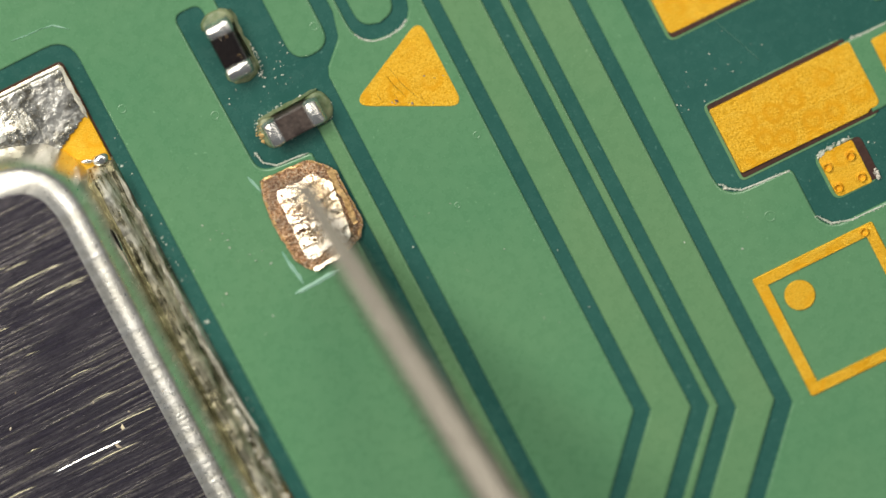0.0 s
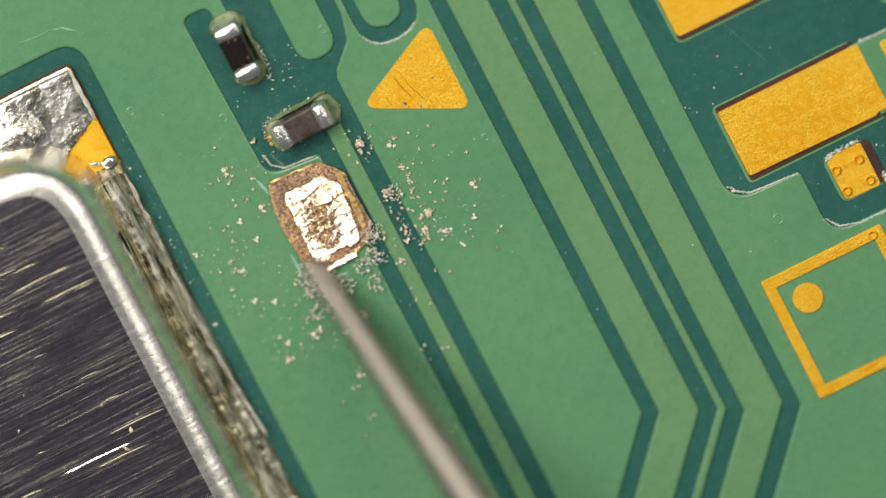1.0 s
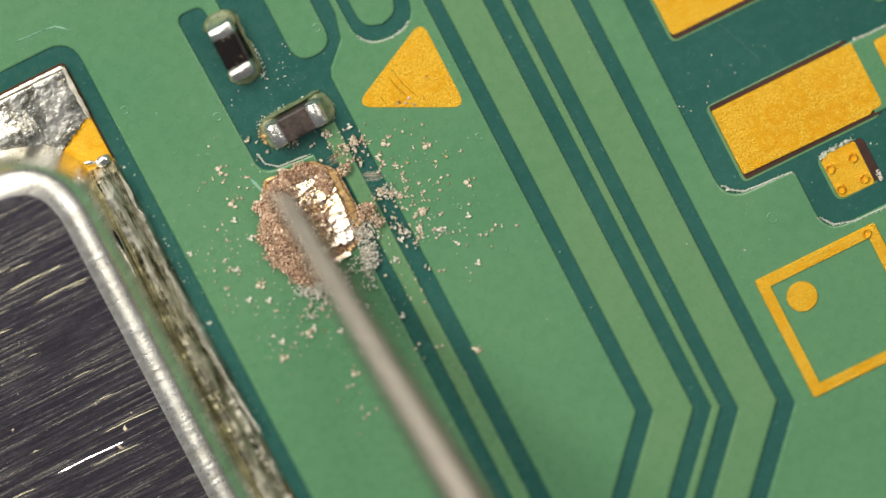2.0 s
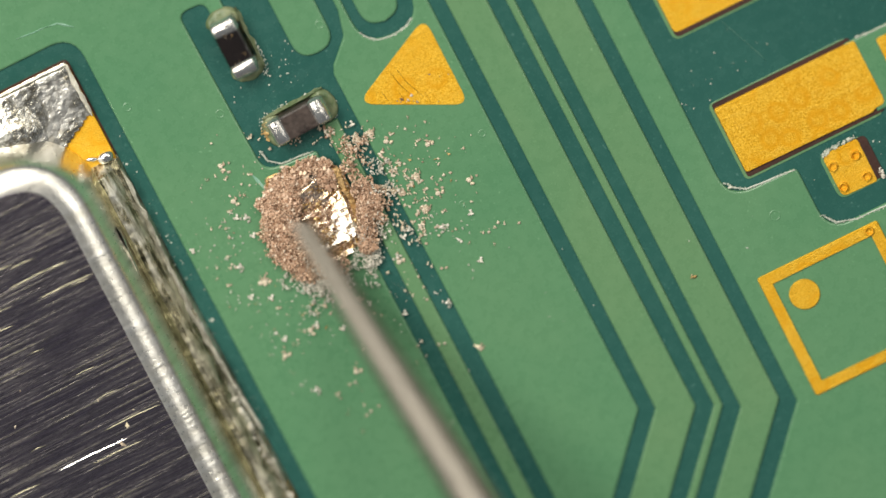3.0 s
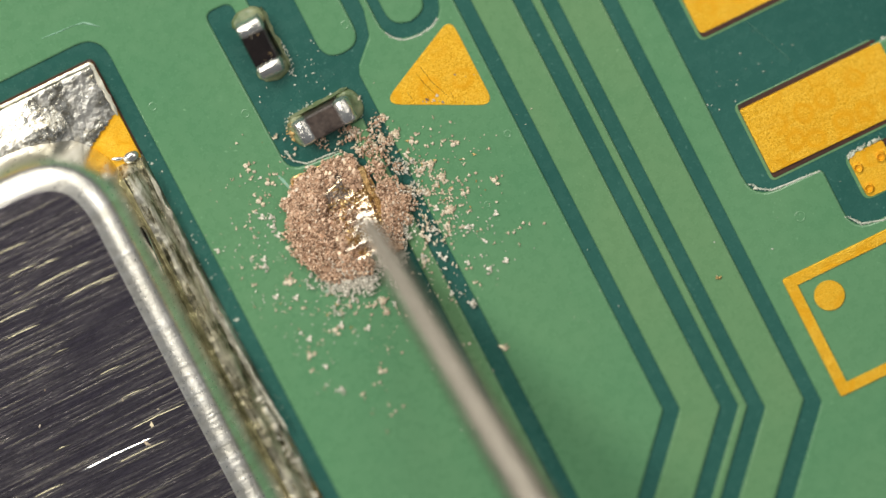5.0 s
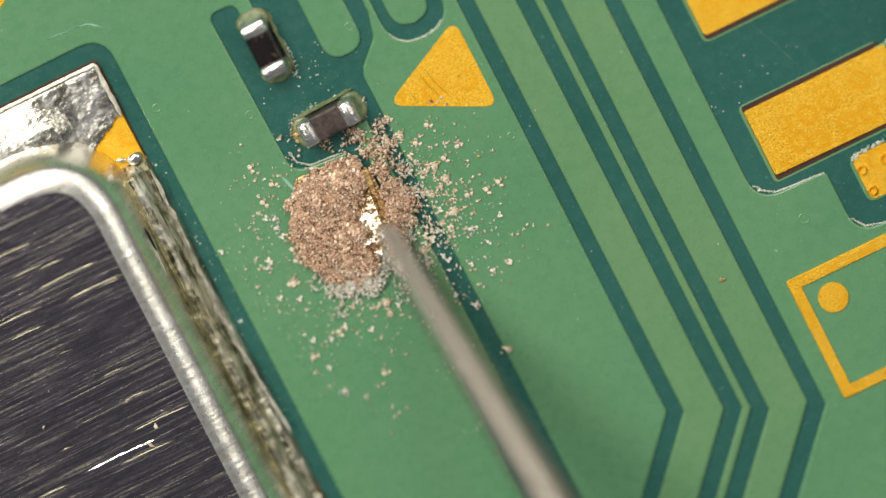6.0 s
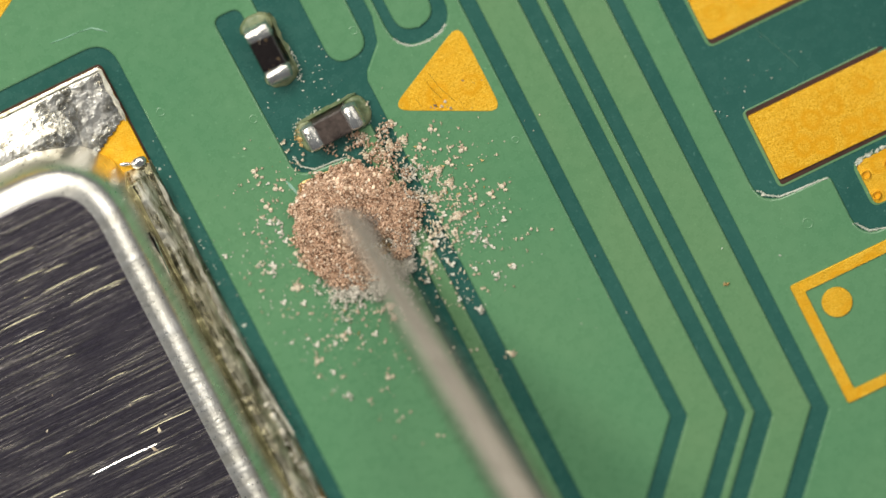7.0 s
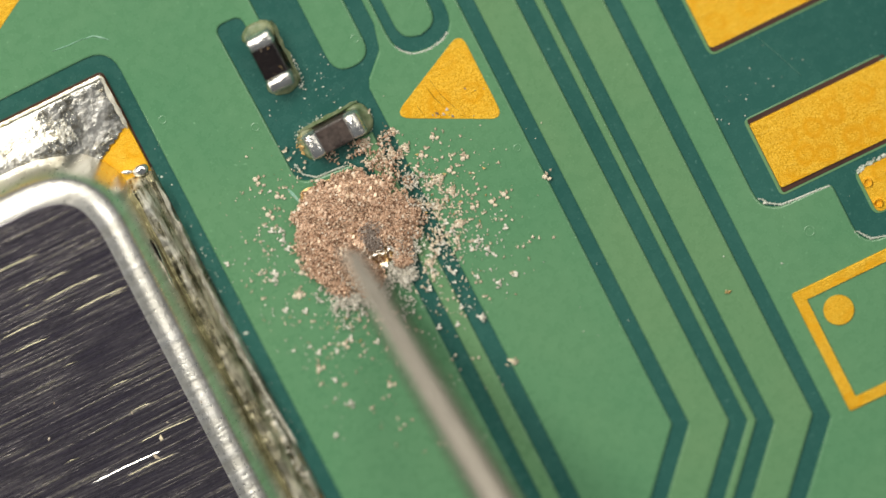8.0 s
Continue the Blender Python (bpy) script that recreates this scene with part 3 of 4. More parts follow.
def cut_height(x, y):
    """Shallow cuts left by the tool: long ragged facets that lean towards +y."""
    x, y = x + 0.06 * wob(x, y, 7, 1), y + 0.045 * wob(x, y, 7, 2)
    j = math.floor(y / CUT_WIDE)
    shift = noise.cell(Vector((0.5, j * 3.1, 0.5)))
    i = math.floor(x / CUT_LONG + shift)
    a, b = noise.cell(Vector((i * 2.3, j * 5.9, 4.5))), noise.cell(Vector((i * 7.3, j * 2.7, 2.5)))
    u, v = x - (i + 0.5 - shift) * CUT_LONG, y - (j + 0.5) * CUT_WIDE
    east = min(1.0, max(0.0, (x + 0.88) / 0.1))
    return 0.046 - (0.42 + (0.04 + 0.10 * east) * a) * v - (0.05 + 0.08 * east) * b * u + 0.006 * wob(x, y, 5, 8) + 0.003 * wob(x, y, 30, 3)


rough_sheet("torn_rim", lambda x, y: within(pad_line, x + 0.010 * wob(x, y, 14), y + 0.010 * wob(x, y, 14, 7)), -1.35, -0.40, 0.15, 1.40, 0.008,
            lambda x, y: 0.012 + 0.012 * (1 - within(plate_line, x, y)) + 0.016 * wob(x, y, 26, 2) + 0.014 * wob(x, y, 60, 4), COPPER_RIM, pad, "torn brown copper rim")
bare = rough_sheet("bare_copper", lambda x, y: within(plate_line, x + 0.02 * wob(x, y, 11, 3), y + 0.02 * wob(x, y, 11, 9)) and wob(x, y, 12, 6) < 0.46 and wob(x, y, 33, 8) < 0.48, -1.2, -0.55, 0.35, 1.2, 0.007,
            cut_height, COPPER, pad, "bright bare copper")
for f in bare.data.polygons:
    f.use_smooth = False                        # crisp cut facets
strip("lip", [tuple(p) for p in inset(pad_line, 0.012)[::3]] + [tuple(inset(pad_line, 0.012)[0])], 0.027, LIP, pad, "thin golden lip round the bared copper", 0.022)
rough_sheet("lip", lambda x, y: abs(y - 0.362 - 0.012 * wob(x, y, 9, 5)) < 0.017 + 0.010 * wob(x, y, 20, 3), -1.10, -0.76, 0.30, 0.42, 0.008,
            lambda x, y: 0.046 - 0.45 * (y - 0.362) + 0.003 * wob(x, y, 30, 3), COPPER, pad, "bright shaved copper edge")
rough_sheet("lip", lambda x, y: abs(x + 0.573 + 0.02 * wob(x, y, 6, 5)) < 0.026 + 0.012 * wob(x, y, 16, 3), -0.64, -0.50, 0.56, 1.10, 0.008,
            lambda x, y: 0.050 - 0.25 * (x + 0.573) + 0.004 * wob(x, y, 26, 3), LIP, pad, "golden-brown copper edge")
strip("mask_scratch", [(-1.285, 0.62), (-1.265, 0.42), (-1.245, 0.27)], 0.035, SCRATCH, pad, "pale teal scratch in the mask")
strip("mask_scratch", [(-1.356, 0.23), (-1.13, 0.235), (-0.909, 0.246)], 0.040, SCRATCH, pad, "pale teal scratch in the mask")
strip("mask_scratch", [(-1.25, 1.36), (-1.20, 1.17)], 0.03, SCRATCH, pad, "pale teal scratch in the mask")


# ---- filings ----
def grain_shape():
    bm = bmesh.new()
    for x, y, z in ((1, 0, 0), (0.1, 1, 0.2), (-1, 0.1, 0), (0, -1, -0.2), (0.1, 0.1, 1), (-0.1, 0, -1), (0.7, -0.5, 0.6)):
        bm.verts.new((x, y, z))
    bmesh.ops.convex_hull(bm, input=bm.verts[:])
    bm.verts.index_update()
    v = np.array([p.co[:] for p in bm.verts])
    f = np.array([[p.index for p in q.verts] for q in bm.faces])
    bm.free()
    return v, f


GV, GF = grain_shape()
rng = np.random.default_rng(4)


def grains(name, places, sizes, flat, mat):
    """One mesh of ragged grains at the given places."""
    verts, faces = [], []
    for k, (p, s) in enumerate(zip(places, sizes)):
        v = GV * (1 + np.clip(rng.normal(0.12, 0.38, (len(GV), 1)), -0.5, 1.0)) * s * np.array([1, rng.uniform(0.5, 0.9), flat * rng.uniform(0.6, 1.2)])
        m = np.array(Euler(rng.uniform(-0.5, 0.5, 2).tolist() + [rng.uniform(0, 6.3)]).to_matrix())
        verts.append(v @ m.T + p)
        faces.append(GF + k * len(GV))
    me = bpy.data.meshes.new(name)
    me.from_pydata((np.concatenate(verts) * MM).tolist(), [], np.concatenate(faces).tolist())
    me.materials.append(mat)
    return me


def heap(n, radius, mat, size):
    r, a = radius * np.sqrt(rng.uniform(0, 1, n)), rng.uniform(0, 6.283, n)
    z = 0.015 + rng.uniform(0, 0.05, n) * (1 - r / radius * 0.6)
    return grains("filings_heap", np.stack([r * np.cos(a), r * np.sin(a), z], 1), size * rng.lognormal(0, 0.38, n), 0.7, mat)


def spray(n, radius, mat, size, most=12):
    """Clumps of stuck-together grains and single specks, strewn over a patch."""
    r, a = radius * np.sqrt(rng.uniform(0, 1, n)), rng.uniform(0, 6.283, n)
    places, sizes = [], []
    for x, y in zip(r * np.cos(a), r * np.sin(a)):
        s = min(0.017, size * rng.lognormal(-0.1, 0.5))
        count = 1 + int(rng.exponential(most / 4)) if rng.uniform() < 0.7 else 1
        drift, cx, cy = rng.uniform(0, 6.283), x, y
        for k in range(min(count, most)):
            places.append((cx + rng.normal(0, s * 0.55), cy + rng.normal(0, s * 0.55), 0.006 + 0.3 * s + 0.004 * rng.uniform()))
            sizes.append(s * rng.uniform(0.65, 1.1))
            drift += rng.normal(0, 0.9)
            cx, cy = cx + 0.62 * s * math.cos(drift), cy + 0.62 * s * math.sin(drift)
    return grains("flakes", np.array(places), sizes, 0.36, mat)


HEAPS = [heap(190, 0.085, FILINGS, 0.0088) for _ in range(8)]
EDGE_HEAPS = [heap(64, 0.058, FILINGS, 0.0090) for _ in range(5)]
SMALL_HEAPS = [heap(22, 0.060, FILINGS, 0.0090) for _ in range(4)]
FINE_HEAPS = [heap(200, 0.075, FINE_DUST, 0.0052) for _ in range(3)]
FILMS = [heap(26, 0.075, GOLD_DUST, 0.0100) for _ in range(5)]
BROWN_FILMS = [heap(30, 0.075, FILINGS, 0.0088) for _ in range(4)]
GREY_HEAPS = [heap(46, 0.080, MASK_DUST, 0.0078) for _ in range(4)]
SPRAYS = [spray(7, 0.15, FLAKES, 0.0108, 26) for _ in range(8)]
FAR_SPRAYS = [spray(3, 0.17, FLAKES, 0.0112, 16) for _ in range(8)]
GOLD_SPRAYS = [spray(3, 0.16, GOLD_DUST, 0.0095, 4) for _ in range(4)]
GREY_SPRAYS = [spray(4, 0.13, MASK_DUST, 0.0108, 16) for _ in range(5)]
CLUMPS = [spray(5, 0.022, FLAKES, 0.014, 6) for _ in range(2)]
CHIPS = [spray(3, 0.014, GOLD_DUST, 0.013, 4)]
SPECKS = [spray(5, 0.16, PALE, 0.006, 3) for _ in range(4)]


def crumbs(label, points, n, spread, size, mat, z):
    """Crumbs strewn along a line."""
    places = []
    for k in range(n):
        u = rng.uniform(0, len(points) - 1.001)
        a, b = Vector(points[int(u)]), Vector(points[int(u) + 1])
        p = a.lerp(b, u % 1)
        places.append((p.x + rng.normal(0, spread), p.y + rng.normal(0, spread), z))
    ob = new("mask_crumbs", grains("mask_crumbs", np.array(places), size * rng.lognormal(0, 0.4, n), 0.5, mat))
    return tagged(ob, label, "crumbs", "", "stuff")


for line in ([(-1.093, 1.527), (-1.068, 1.412), (-0.968, 1.333), (-0.804, 1.322), (-0.669, 1.308)],
             [(2.435, -0.564), (2.503, -0.650), (2.600, -0.715), (2.858, -0.732), (3.05, -0.745)],
             [(3.085, -1.22), (3.17, -1.335), (3.355, -1.392), (3.67, -1.400), (4.3, -1.402)],
             [(4.06, 0.072), (4.25, 0.060), (4.70, 0.056)],
             [(0.180, 2.08), (0.218, 2.003), (0.30, 1.940), (0.449, 1.918), (0.58, 1.940), (0.65, 1.99)]):
    # pale strip: crust, with the mask edge's glint put into its colour
    strip("mask_crust_glint", line, 0.015, CRUST_GLINT, board, "whitish crust and painted glint along the mask edge", -0.001)
    crumbs("whitish granular crust along the mask edge", line, 40 + int(150 * (Vector(line[0]) - Vector(line[-1])).length), 0.006, 0.0045, PALE, 0.002)
crumbs("whitish granular crust along the small pad", [(3.33, -0.755), (3.40, -0.730), (3.50, -0.722), (3.66, -0.718)], 90, 0.010, 0.008, PALE, BASE + 0.02)
crumbs("pale pink crumb at the small pad's corner", [(3.725, -1.08), (3.735, -1.13), (3.715, -1.16)], 40, 0.012, 0.009, MASK_DUST, BASE + 0.02)
crumbs("pale specks round the chip part", [(-1.00, 1.62), (-0.96, 1.76), (-0.72, 1.80), (-0.40, 1.78), (-0.29, 1.62), (-0.36, 1.49)], 90, 0.014, 0.006, PALE, BASE + 0.006)
crumbs("pale specks round the chip part", [(-0.85, 1.49), (-0.55, 1.52), (-0.42, 1.48)], 40, 0.014, 0.006, PALE, BASE + 0.004)
crumbs("pale specks round the chip resistor", [(-0.72, 2.10), (-0.68, 2.25), (-0.70, 2.40)], 50, 0.014, 0.007, PALE, BASE + 0.006)
crumbs("pale specks round the chip resistor", [(-0.98, 2.74), (-0.84, 2.80), (-0.72, 2.72)], 40, 0.012, 0.007, PALE, BASE + 0.006)
crumbs("small brown specks on the gold triangle", [(0.541, 1.697), (0.479, 1.501), (0.728, 1.368), (0.485, 1.215), (0.094, 1.437), (0.107, 1.573)], 9, 0.012, 0.009, FINE_DUST, 0.008)
crumbs("yellowish flux specks on the chip resistor", [(-0.90, 2.32), (-0.80, 2.36), (-0.79, 2.58), (-0.88, 2.62)], 14, 0.016, 0.0055, GOLD_DUST, 0.192)
crumbs("yellowish flux specks beside the chip part", [(-0.95, 1.56), (-0.97, 1.66), (-0.90, 1.73)], 26, 0.018, 0.008, GOLD_DUST, 0.020)
crumbs("pale specks stuck in the solder", [(-2.508, 0.36), (-2.512, 0.22), (-2.526, -0.12), (-2.42, -0.3)], 26, 0.03, 0.014, MASK_DUST, 0.14)
crumbs("pale specks on the dark mask", [(-0.60, 2.2), (-0.50, 1.95), (-0.9, 1.95)], 16, 0.05, 0.006, PALE, BASE + 0.003)
crumbs("tiny pale specks on the dark mask", [(2.60, 0.45), (2.75, 0.20), (3.20, 0.55), (3.45, 0.35)], 9, 0.06, 0.0045, PALE, BASE + 0.003)
crumbs("tiny pale specks on the dark mask", [(3.05, -0.80), (3.30, -0.95), (3.55, -1.18), (3.95, -0.75)], 12, 0.04, 0.0045, PALE, BASE + 0.003)
crumbs("tiny pale specks over the green mask", [(-1.8, 1.3), (-1.5, 0.2), (0.4, 0.1), (0.6, -1.2), (2.6, -1.2)], 30, 0.25, 0.0055, PALE, 0.003)
crumbs("tiny pale specks beside the shield can", [(-2.15, 2.2), (-2.17, 1.0), (-2.17, -0.6)], 40, 0.03, 0.0055, PALE, BASE + 0.003)
crumbs("pale clumps on the solder's lower end", [(-2.36, -0.40), (-2.34, -0.80), (-2.30, -1.35), (-2.28, -1.9)], 110, 0.045, 0.017, MASK_DUST, 0.07)
crumbs("tiny gold specks on the lid", [(-2.75, 0.1), (-3.2, -0.2), (-3.6, 1.3), (-4.1, 0.2)], 7, 0.15, 0.016, FLAKES, CAN_TOP + 0.003)

# ---- the grinding tool ----
tool = thing("grinding_tool", "thin tapered steel grinding needle held to the copper pad", "grinding tool")


def lathe(name, profile, mat, parent, label="", sides=28, caps=(True, True)):
    bm, rings = bmesh.new(), []
    for r, z in profile:
        rings.append([bm.verts.new((r * math.cos(2 * math.pi * i / sides), r * math.sin(2 * math.pi * i / sides), z)) for i in range(sides)])
    for lo, hi in zip(rings, rings[1:]):
        for i in range(sides):
            bm.faces.new((lo[i - 1], lo[i], hi[i], hi[i - 1]))
    if caps[0]:
        bm.faces.new(rings[0])
    if caps[1]:
        bm.faces.new(rings[-1][::-1])
    return smooth(part(name, bm, mat, parent, label))


def shank_radius(d):
    return 0.098 + 0.0315 * d + 0.0011 * math.sin(d * 150) * max(0.0, 1 - d / 2.4)


lathe("tip", [(0.052, -0.060), (0.082, -0.054), (0.096, -0.036), (0.100, -0.010)] + [(shank_radius(0.01 * k), 0.01 * k) for k in range(1, 25)], TOOL_STEEL, tool, "blunt worn grinding tip", caps=(True, False))
lathe("shank", [(shank_radius(0.24 + 0.0095 * k), 0.24 + 0.0095 * k) for k in range(394)] + [(0.31, 6.0), (0.50, 9.0), (0.50, 30.0)], TOOL_STEEL, tool, "tapered steel shank with fine turning rings", caps=(False, True))

RISE_ANGLE = 27.0
TREMBLE = 0.20
# seconds, tip x, tip y, heading
TIP = [
    (0.0, -0.848, 1.063, -81.0), (0.1, -0.710, 1.010, -81.2), (0.2, -0.722, 0.989, -81.4), (0.3, -0.709, 0.964, -81.7),
    (0.4, -0.662, 0.991, -82.0), (0.5, -0.641, 0.629, -82.1), (0.6, -0.663, 0.792, -81.5), (0.7, -0.623, 0.655, -81.0),
    (0.8, -0.755, 0.427, -80.4), (0.9, -0.812, 0.438, -79.8), (1.0, -1.130, 0.417, -79.3), (1.1, -1.023, 0.440, -79.2),
    (1.2, -1.038, 0.539, -79.2), (1.3, -1.013, 0.807, -80.2), (1.4, -1.073, 1.048, -81.3), (1.5, -0.830, 1.065, -82.4),
    (1.6, -1.030, 1.100, -82.2), (1.7, -1.076, 1.121, -82.2), (2.8, -0.994, 0.948, -81.2), (2.9, -0.994, 0.924, -81.1),
    (3.0, -1.057, 0.749, -81.0), (3.1, -1.053, 0.854, -81.0), (3.2, -1.027, 0.877, -81.1), (3.3, -1.095, 0.841, -81.0),
    (3.4, -1.062, 0.458, -81.1), (3.5, -1.069, 0.498, -81.1), (3.6, -1.020, 0.651, -81.2), (3.7, -1.014, 0.544, -81.4),
    (3.8, -1.036, 0.435, -81.5), (3.9, -0.907, 0.408, -81.7), (4.0, -0.832, 0.407, -81.8), (4.1, -0.834, 0.370, -81.9),
    (4.2, -0.762, 0.480, -82.1), (4.3, -0.897, 0.425, -82.2), (4.4, -0.767, 0.443, -82.3), (4.5, -0.888, 0.445, -82.5),
    (4.6, -0.712, 0.471, -82.4), (4.7, -0.745, 0.453, -82.4), (5.8, -0.669, 0.991, -81.9), (5.9, -0.609, 0.540, -81.8),
    (6.0, -0.623, 0.534, -81.7), (6.1, -0.680, 0.531, -81.6), (6.2, -0.638, 0.796, -81.5), (6.3, -0.623, 0.757, -81.5),
    (6.4, -0.747, 0.844, -81.4), (6.5, -0.768, 0.845, -81.3), (6.6, -0.854, 0.660, -81.3), (6.7, -0.789, 0.843, -81.4),
    (6.8, -0.824, 0.731, -81.4), (6.9, -0.831, 0.704, -81.5), (7.0, -0.877, 0.872, -81.4), (7.1, -0.907, 0.859, -81.6),
    (7.2, -0.960, 0.702, -81.6), (7.3, -0.919, 0.760, -81.8), (7.4, -0.884, 0.587, -81.8), (7.5, -0.910, 0.663, -82.0),
    (7.6, -0.960, 0.718, -82.0), (7.7, -0.960, 0.761, -82.1), (7.8, -0.850, 0.681, -82.2), (7.9, -0.782, 0.585, -82.4),
    (8.0, -1.000, 0.581, -82.4),
]


def tip_at(t):
    for a, b in zip(TIP, TIP[1:]):
        if a[0] <= t <= b[0]:
            u = (t - a[0]) / (b[0] - a[0])
            return tuple(a[i] + u * (b[i] - a[i]) for i in (1, 2, 3))
    return TIP[-1][1:]


def fling(ob, start, x, y, z, turn):
    """Ground out of the pad under the tip at start, thrown to its place, and left there."""
    sx, sy, _ = tip_at(start)
    inside = pose(sx * MM, sy * MM, -0.16 * MM, 0, 0, turn)
    rest = pose(x * MM, y * MM, z * MM, 0, 0, turn)
    if start <= 0:
        walk(ob, [(0.0, rest), (8.0, rest)])
    else:
        walk(ob, [(0.0, inside), (start, inside), (start + 0.14, rest), (8.0, rest)])


MOUND = (-0.875, 0.745)


def scatter(meshes, name, label, group):
    ob = new(name, meshes[int(rng.integers(len(meshes)))])
    return tagged(ob, label, "metal filings", group, "stuff")


def motions():
    # the tip follows its strokes and trembles along its own axis
    rows, last = [], int(TIP[-1][0] * FPS)
    for k in range(last + 2):
        t = k / FPS
        x, y, heading = tip_at(t)
        h, e = radians(heading), radians(RISE_ANGLE)
        way = Vector((math.cos(h) * math.cos(e), math.sin(h) * math.cos(e), math.sin(e)))
        shake = (0.0, 1.0, -1.0)[k % 3] * TREMBLE * (1 + 0.5 * min(1.0, max(0.0, (t - 5.0) / 2)))
        at = Vector((x, y, 0.075)) + Vector((math.cos(h), math.sin(h), 0)) * shake + Vector((-math.sin(h), math.cos(h), 0)) * shake * 1.0
        rows.append((t, Matrix.Translation(at * MM) @ way.to_track_quat("Z", "Y").to_matrix().to_4x4()))
    walk(tool, rows)

    # the heap that builds up round and over the pad
    for _ in range(440):
        a, u = rng.uniform(0, 2 * math.pi), math.sqrt(rng.uniform(0, 1))
        lobe = 1 + 0.09 * wob(math.cos(a), math.sin(a), 2.6, 3)
        if u > 0.86 and rng.uniform() < 0.35:
            continue
        x, y = MOUND[0] + 0.55 * lobe * u * math.cos(a), MOUND[1] + (0.52 if a < math.pi else 0.59) * lobe * u * math.sin(a)
        grey_side = (x - MOUND[0]) * 0.45 - (y - MOUND[1]) + rng.normal(0, 0.13) > 0.40
        west = -(x - MOUND[0]) / 0.56
        hole = math.hypot((x + 0.826) / 0.31, (y - 0.714) / 0.36)   # distance from the last bare copper
        if math.hypot((x + 0.765) / 0.15, (y - 0.455) / 0.16) < 1:
            continue                            # the pit under the tip stays open
        if -0.66 < x < -0.48 and 0.68 < y < 1.12:
            start = rng.uniform(6.1, 6.9)       # the golden edge shows until then
        elif x > -1.08 and 0.42 < y < 1.10 and hole > 1.0 and west > 0.1:
            start = rng.uniform(1.6, 2.8)
        elif grey_side and u > 0.70 and rng.uniform() < 0.35:
            start = rng.uniform(0.65, 1.5)
        elif y < 0.36 and rng.uniform() < 0.6:
            start = rng.uniform(3.2, 5.6)
        elif math.hypot((x + 0.85) / 0.17, (y - 1.0) / 0.14) < 1:
            start = rng.uniform(5.0, 5.8)       # fine dust lies there until then
        elif west > 0.15 and u > 0.60:
            start = rng.uniform(1.0, 1.6) if u < 0.82 else rng.uniform(1.3, 2.3)
        elif hole > 1.0:
            start = rng.uniform(1.6, 3.4) if not grey_side else rng.uniform(2.2, 6.4)
        elif x < -0.86:
            start = rng.uniform(4.8, 5.7)
        else:
            start = rng.uniform(6.0, 7.1) if y > 0.55 else rng.uniform(5.0, 6.8)
        z = 0.02 + 0.10 * max(0.0, 1 - abs(u - 0.55) / 0.5) * rng.uniform(0.2, 1.0)
        ob = scatter(GREY_HEAPS if grey_side else EDGE_HEAPS if u > 0.84 else HEAPS, "metal_filings", "pale grey mask dust heaped beside the pad" if grey_side else "brown copper filings heaped over the ground pad", "heap of filings")
        fling(ob, start, x, y, z, rng.uniform(0, 80))

    # fine grey dust at the upper end of the bared copper
    for _ in range(14):
        a, u = rng.uniform(0, 2 * math.pi), math.sqrt(rng.uniform(0, 1))
        ob = scatter(FINE_HEAPS, "metal_filings", "fine grey-brown dust on the bared pad", "heap of filings")
        fling(ob, rng.uniform(1.75, 2.75), -0.85 + 0.14 * u * math.cos(a), 1.0 + 0.12 * u * math.sin(a), 0.02, rng.uniform(0, 80))

    # filings pushed up against the chip part, and along the dark gap beside the pad
    for count, x0, sx, y0, sy in ((9, -0.56, 0.13, 1.40, 0.04), (9, -0.42, 0.07, 1.20, 0.09), (12, -0.30, 0.04, 1.02, 0.20)):
        for _ in range(count):
            ob = scatter(SMALL_HEAPS, "metal_filings", "brown copper filings strewn against the chip part", "heap of filings")
            fling(ob, rng.uniform(1.7, 3.6), rng.normal(x0, sx), rng.normal(y0, sy), -0.012, rng.uniform(0, 80))

    # the hollow rubbed smooth beside the tip
    for _ in range(5):
        a, u = rng.uniform(0, 2 * math.pi), math.sqrt(rng.uniform(0, 1))
        ob = scatter(FINE_HEAPS, "metal_filings", "fine grey-brown dust on the bared pad", "heap of filings")
        fling(ob, rng.uniform(6.3, 6.9), -0.74 + 0.09 * u * math.cos(a), 0.64 + 0.12 * u * math.sin(a), 0.10, rng.uniform(0, 80))

    # the first brown dust in the middle of the pad
    for k in range(36):
        a, u = rng.uniform(0, 2 * math.pi), math.sqrt(rng.uniform(0, 1))
        wide = 1.0 if k < 24 else 1.35
        ob = scatter(FILMS if k % 3 == 0 else BROWN_FILMS, "metal_filings", "thin brown copper dust on the bared pad", "heap of filings")
        fling(ob, 0 if k < 10 else rng.uniform(0.3, 0.92), -0.90 + 0.10 * wide * u * math.cos(a), 0.76 + 0.17 * wide * u * math.sin(a), 0.03, rng.uniform(0, 80))

    # thin golden dust on the bared copper
    for _ in range(22):
        a, u = rng.uniform(0, 2 * math.pi), math.sqrt(rng.uniform(0.05, 1))
        x, y = -0.82 + 0.30 * u * math.cos(a), 0.70 + 0.38 * u * math.sin(a)
        ob = scatter(FILMS, "metal_filings", "thin golden copper dust on the bared pad", "heap of filings")
        fling(ob, rng.uniform(1.6, 4.3) if u > 0.55 else rng.uniform(3.0, 4.8), x, y, 0.03, rng.uniform(0, 80))

    # flakes thrown further over the mask: (count, centre and spread along and across the throw, how many lie there early)
    right, rise = Vector((0.89, -0.455)), Vector((0.455, 0.89))
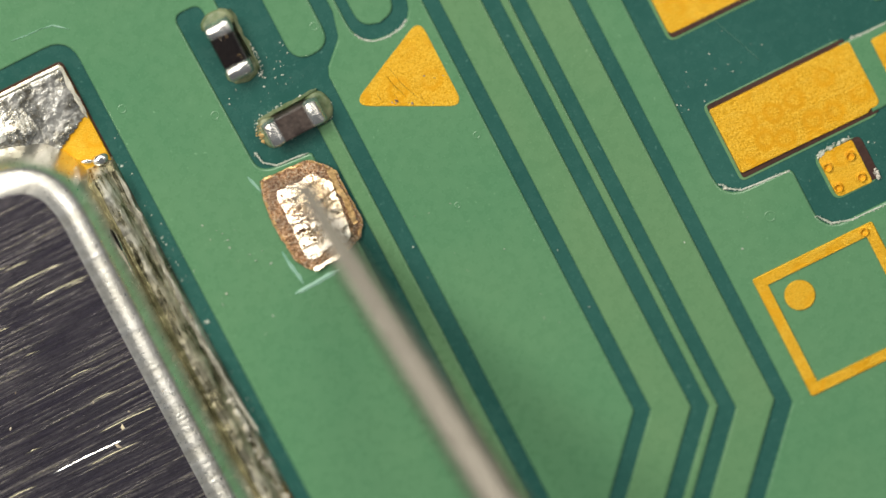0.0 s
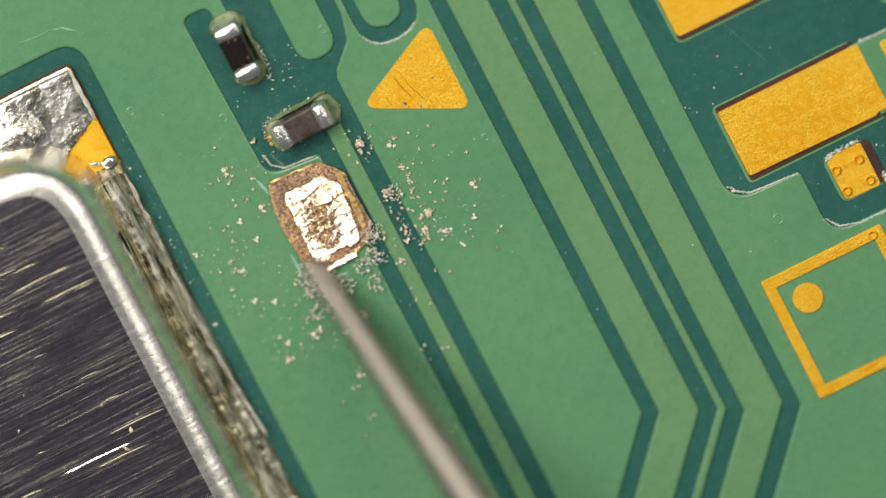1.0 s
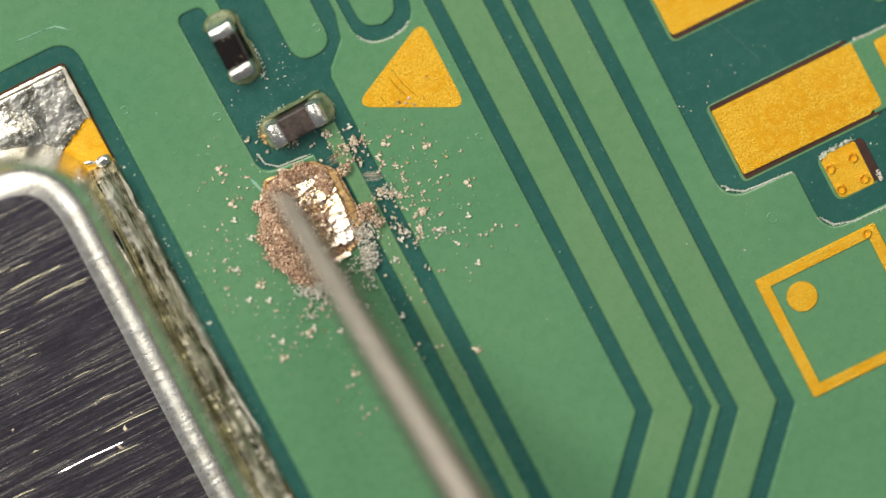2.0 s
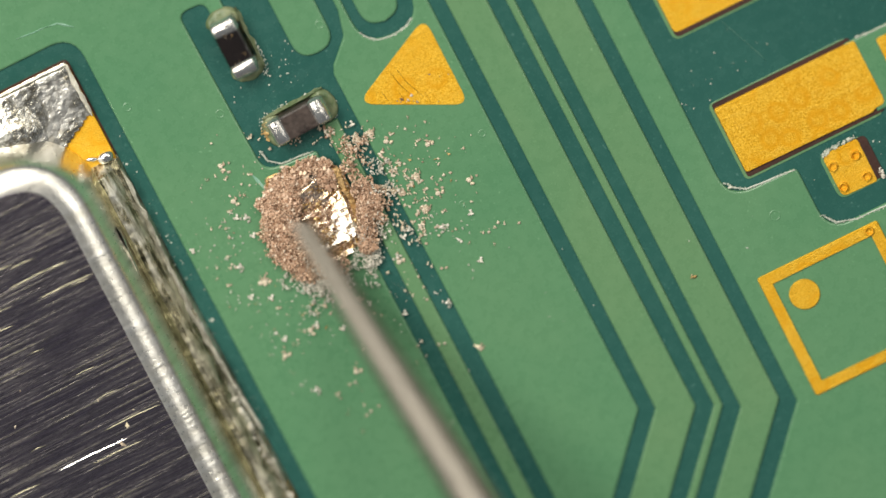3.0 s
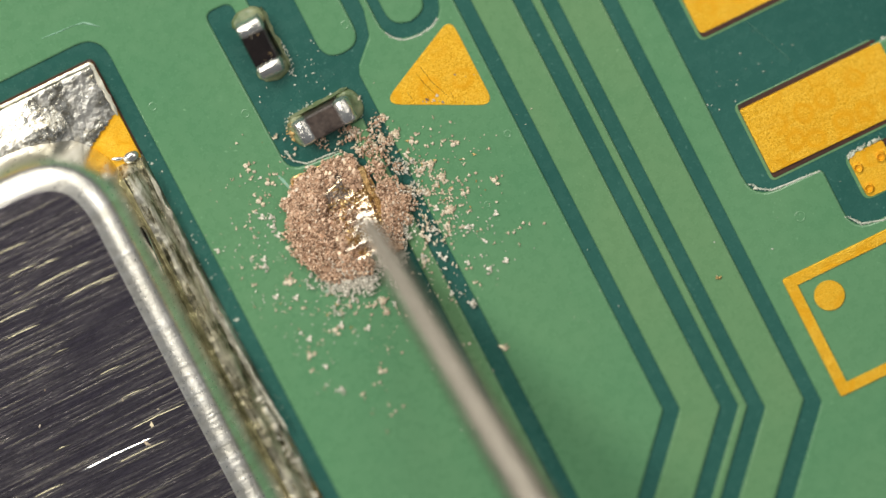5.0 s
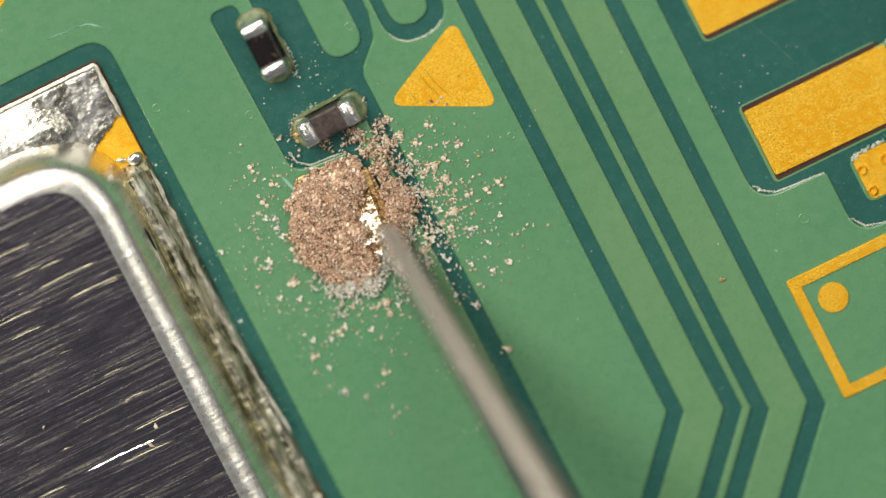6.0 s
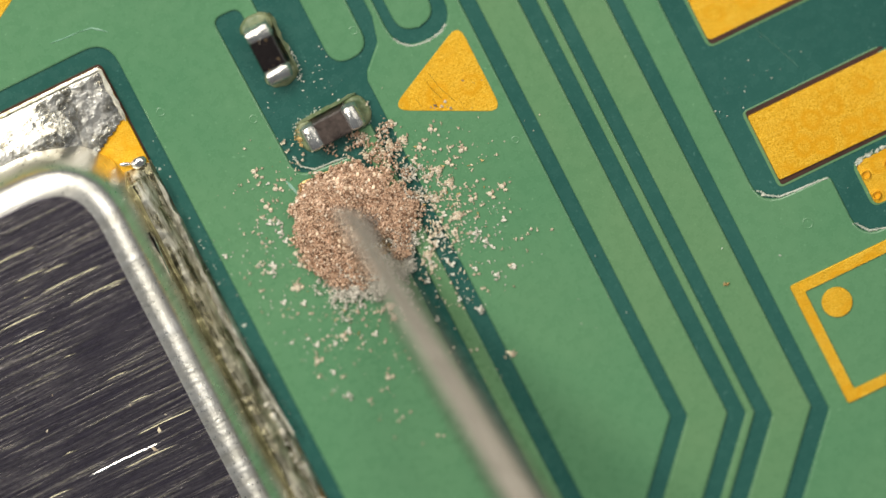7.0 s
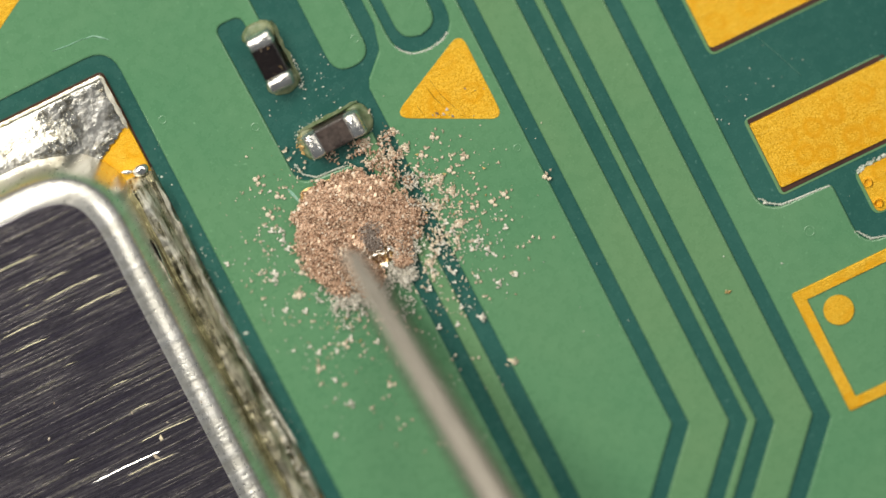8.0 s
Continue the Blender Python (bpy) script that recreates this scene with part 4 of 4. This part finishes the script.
    clouds = [(120, 0.78, 0.20, 0.06, 0.40, 0.34), (50, 1.10, 0.26, -0.05, 0.34, 0.30), (40, 0.30, 0.32, 0.66, 0.12, 0.35),
              (90, -0.15, 0.46, -0.72, 0.22, 0.60), (34, 0.10, 0.62, -1.25, 0.34, 0.45), (66, -0.70, 0.18, -0.10, 0.38, 0.65), (16, -0.45, 0.30, 0.62, 0.30, 0.5)]
    for count, u0, su, v0, sv, early in clouds:
        for k in range(count):
            u, v = rng.normal(u0, su), rng.normal(v0, sv)
            x, y = Vector(MOUND) + right * u + rise * v
            reach = math.hypot(u, v)
            if reach < 0.60 or x < -2.05:
                continue
            start = rng.uniform(0.1, 1.1) if rng.uniform() < early else rng.uniform(1.4, 7.4)
            pale = rng.uniform() < (0.36 if v < -0.05 and u > 0.2 else 0.30 if v < 0 else 0.08)
            kinds = GREY_SPRAYS if pale else GOLD_SPRAYS if rng.uniform() < 0.06 else SPRAYS if reach < 0.85 and u > 0 else FAR_SPRAYS
            ob = scatter(kinds, "metal_filings", "scattered pale mask flakes on the green board" if pale else "scattered copper flakes on the green board", "thrown flakes")
            fling(ob, start, x, y, 0.0, rng.uniform(0, 80))
    # pale mask dust heaped at the right-hand and lower edges of the pad
    for count, u0, su, v0, sv, early in ((40, 0.42, 0.06, -0.22, 0.14, 0.4), (40, 0.0, 0.15, -0.57, 0.07, 0.62), (5, 0.48, 0.10, 0.28, 0.12, 0.2)):
        for k in range(count):
            u, v = rng.normal(u0, su), rng.normal(v0, sv)
            x, y = Vector(MOUND) + right * u + rise * v
            ob = scatter(GREY_HEAPS, "metal_filings", "pale grey mask dust heaped beside the pad", "heap of filings")
            fling(ob, rng.uniform(0.6, 1.1) if rng.uniform() < early else rng.uniform(1.6, 6.4), x, y, 0.012, rng.uniform(0, 80))
    # single clumps: one on the dark gap between the conductors, one bright chip further out
    for start, x, y in ((1.2, -0.155, -0.92), (1.25, -0.145, -0.94), (2.4, 1.82, -1.20)):
        ob = scatter(CHIPS if x > 1 else CLUMPS, "metal_filings", "single clump of copper flakes on the board", "thrown flakes")
        fling(ob, start, x, y, 0.0, rng.uniform(0, 80))
    # specks that lie there from the first
    for x, y in ((-1.72, 1.03), (-1.59, 0.75), (-1.86, 0.39), (-0.35, 2.2), (-1.03, 1.96), (2.56, 0.19), (2.96, 0.38)):
        ob = scatter(SPECKS, "metal_filings", "stray pale specks on the board", "stray specks")
        fling(ob, 0, x, y, BASE if x > 2 or y > 1.5 else 0.0, rng.uniform(0, 80))


motions()
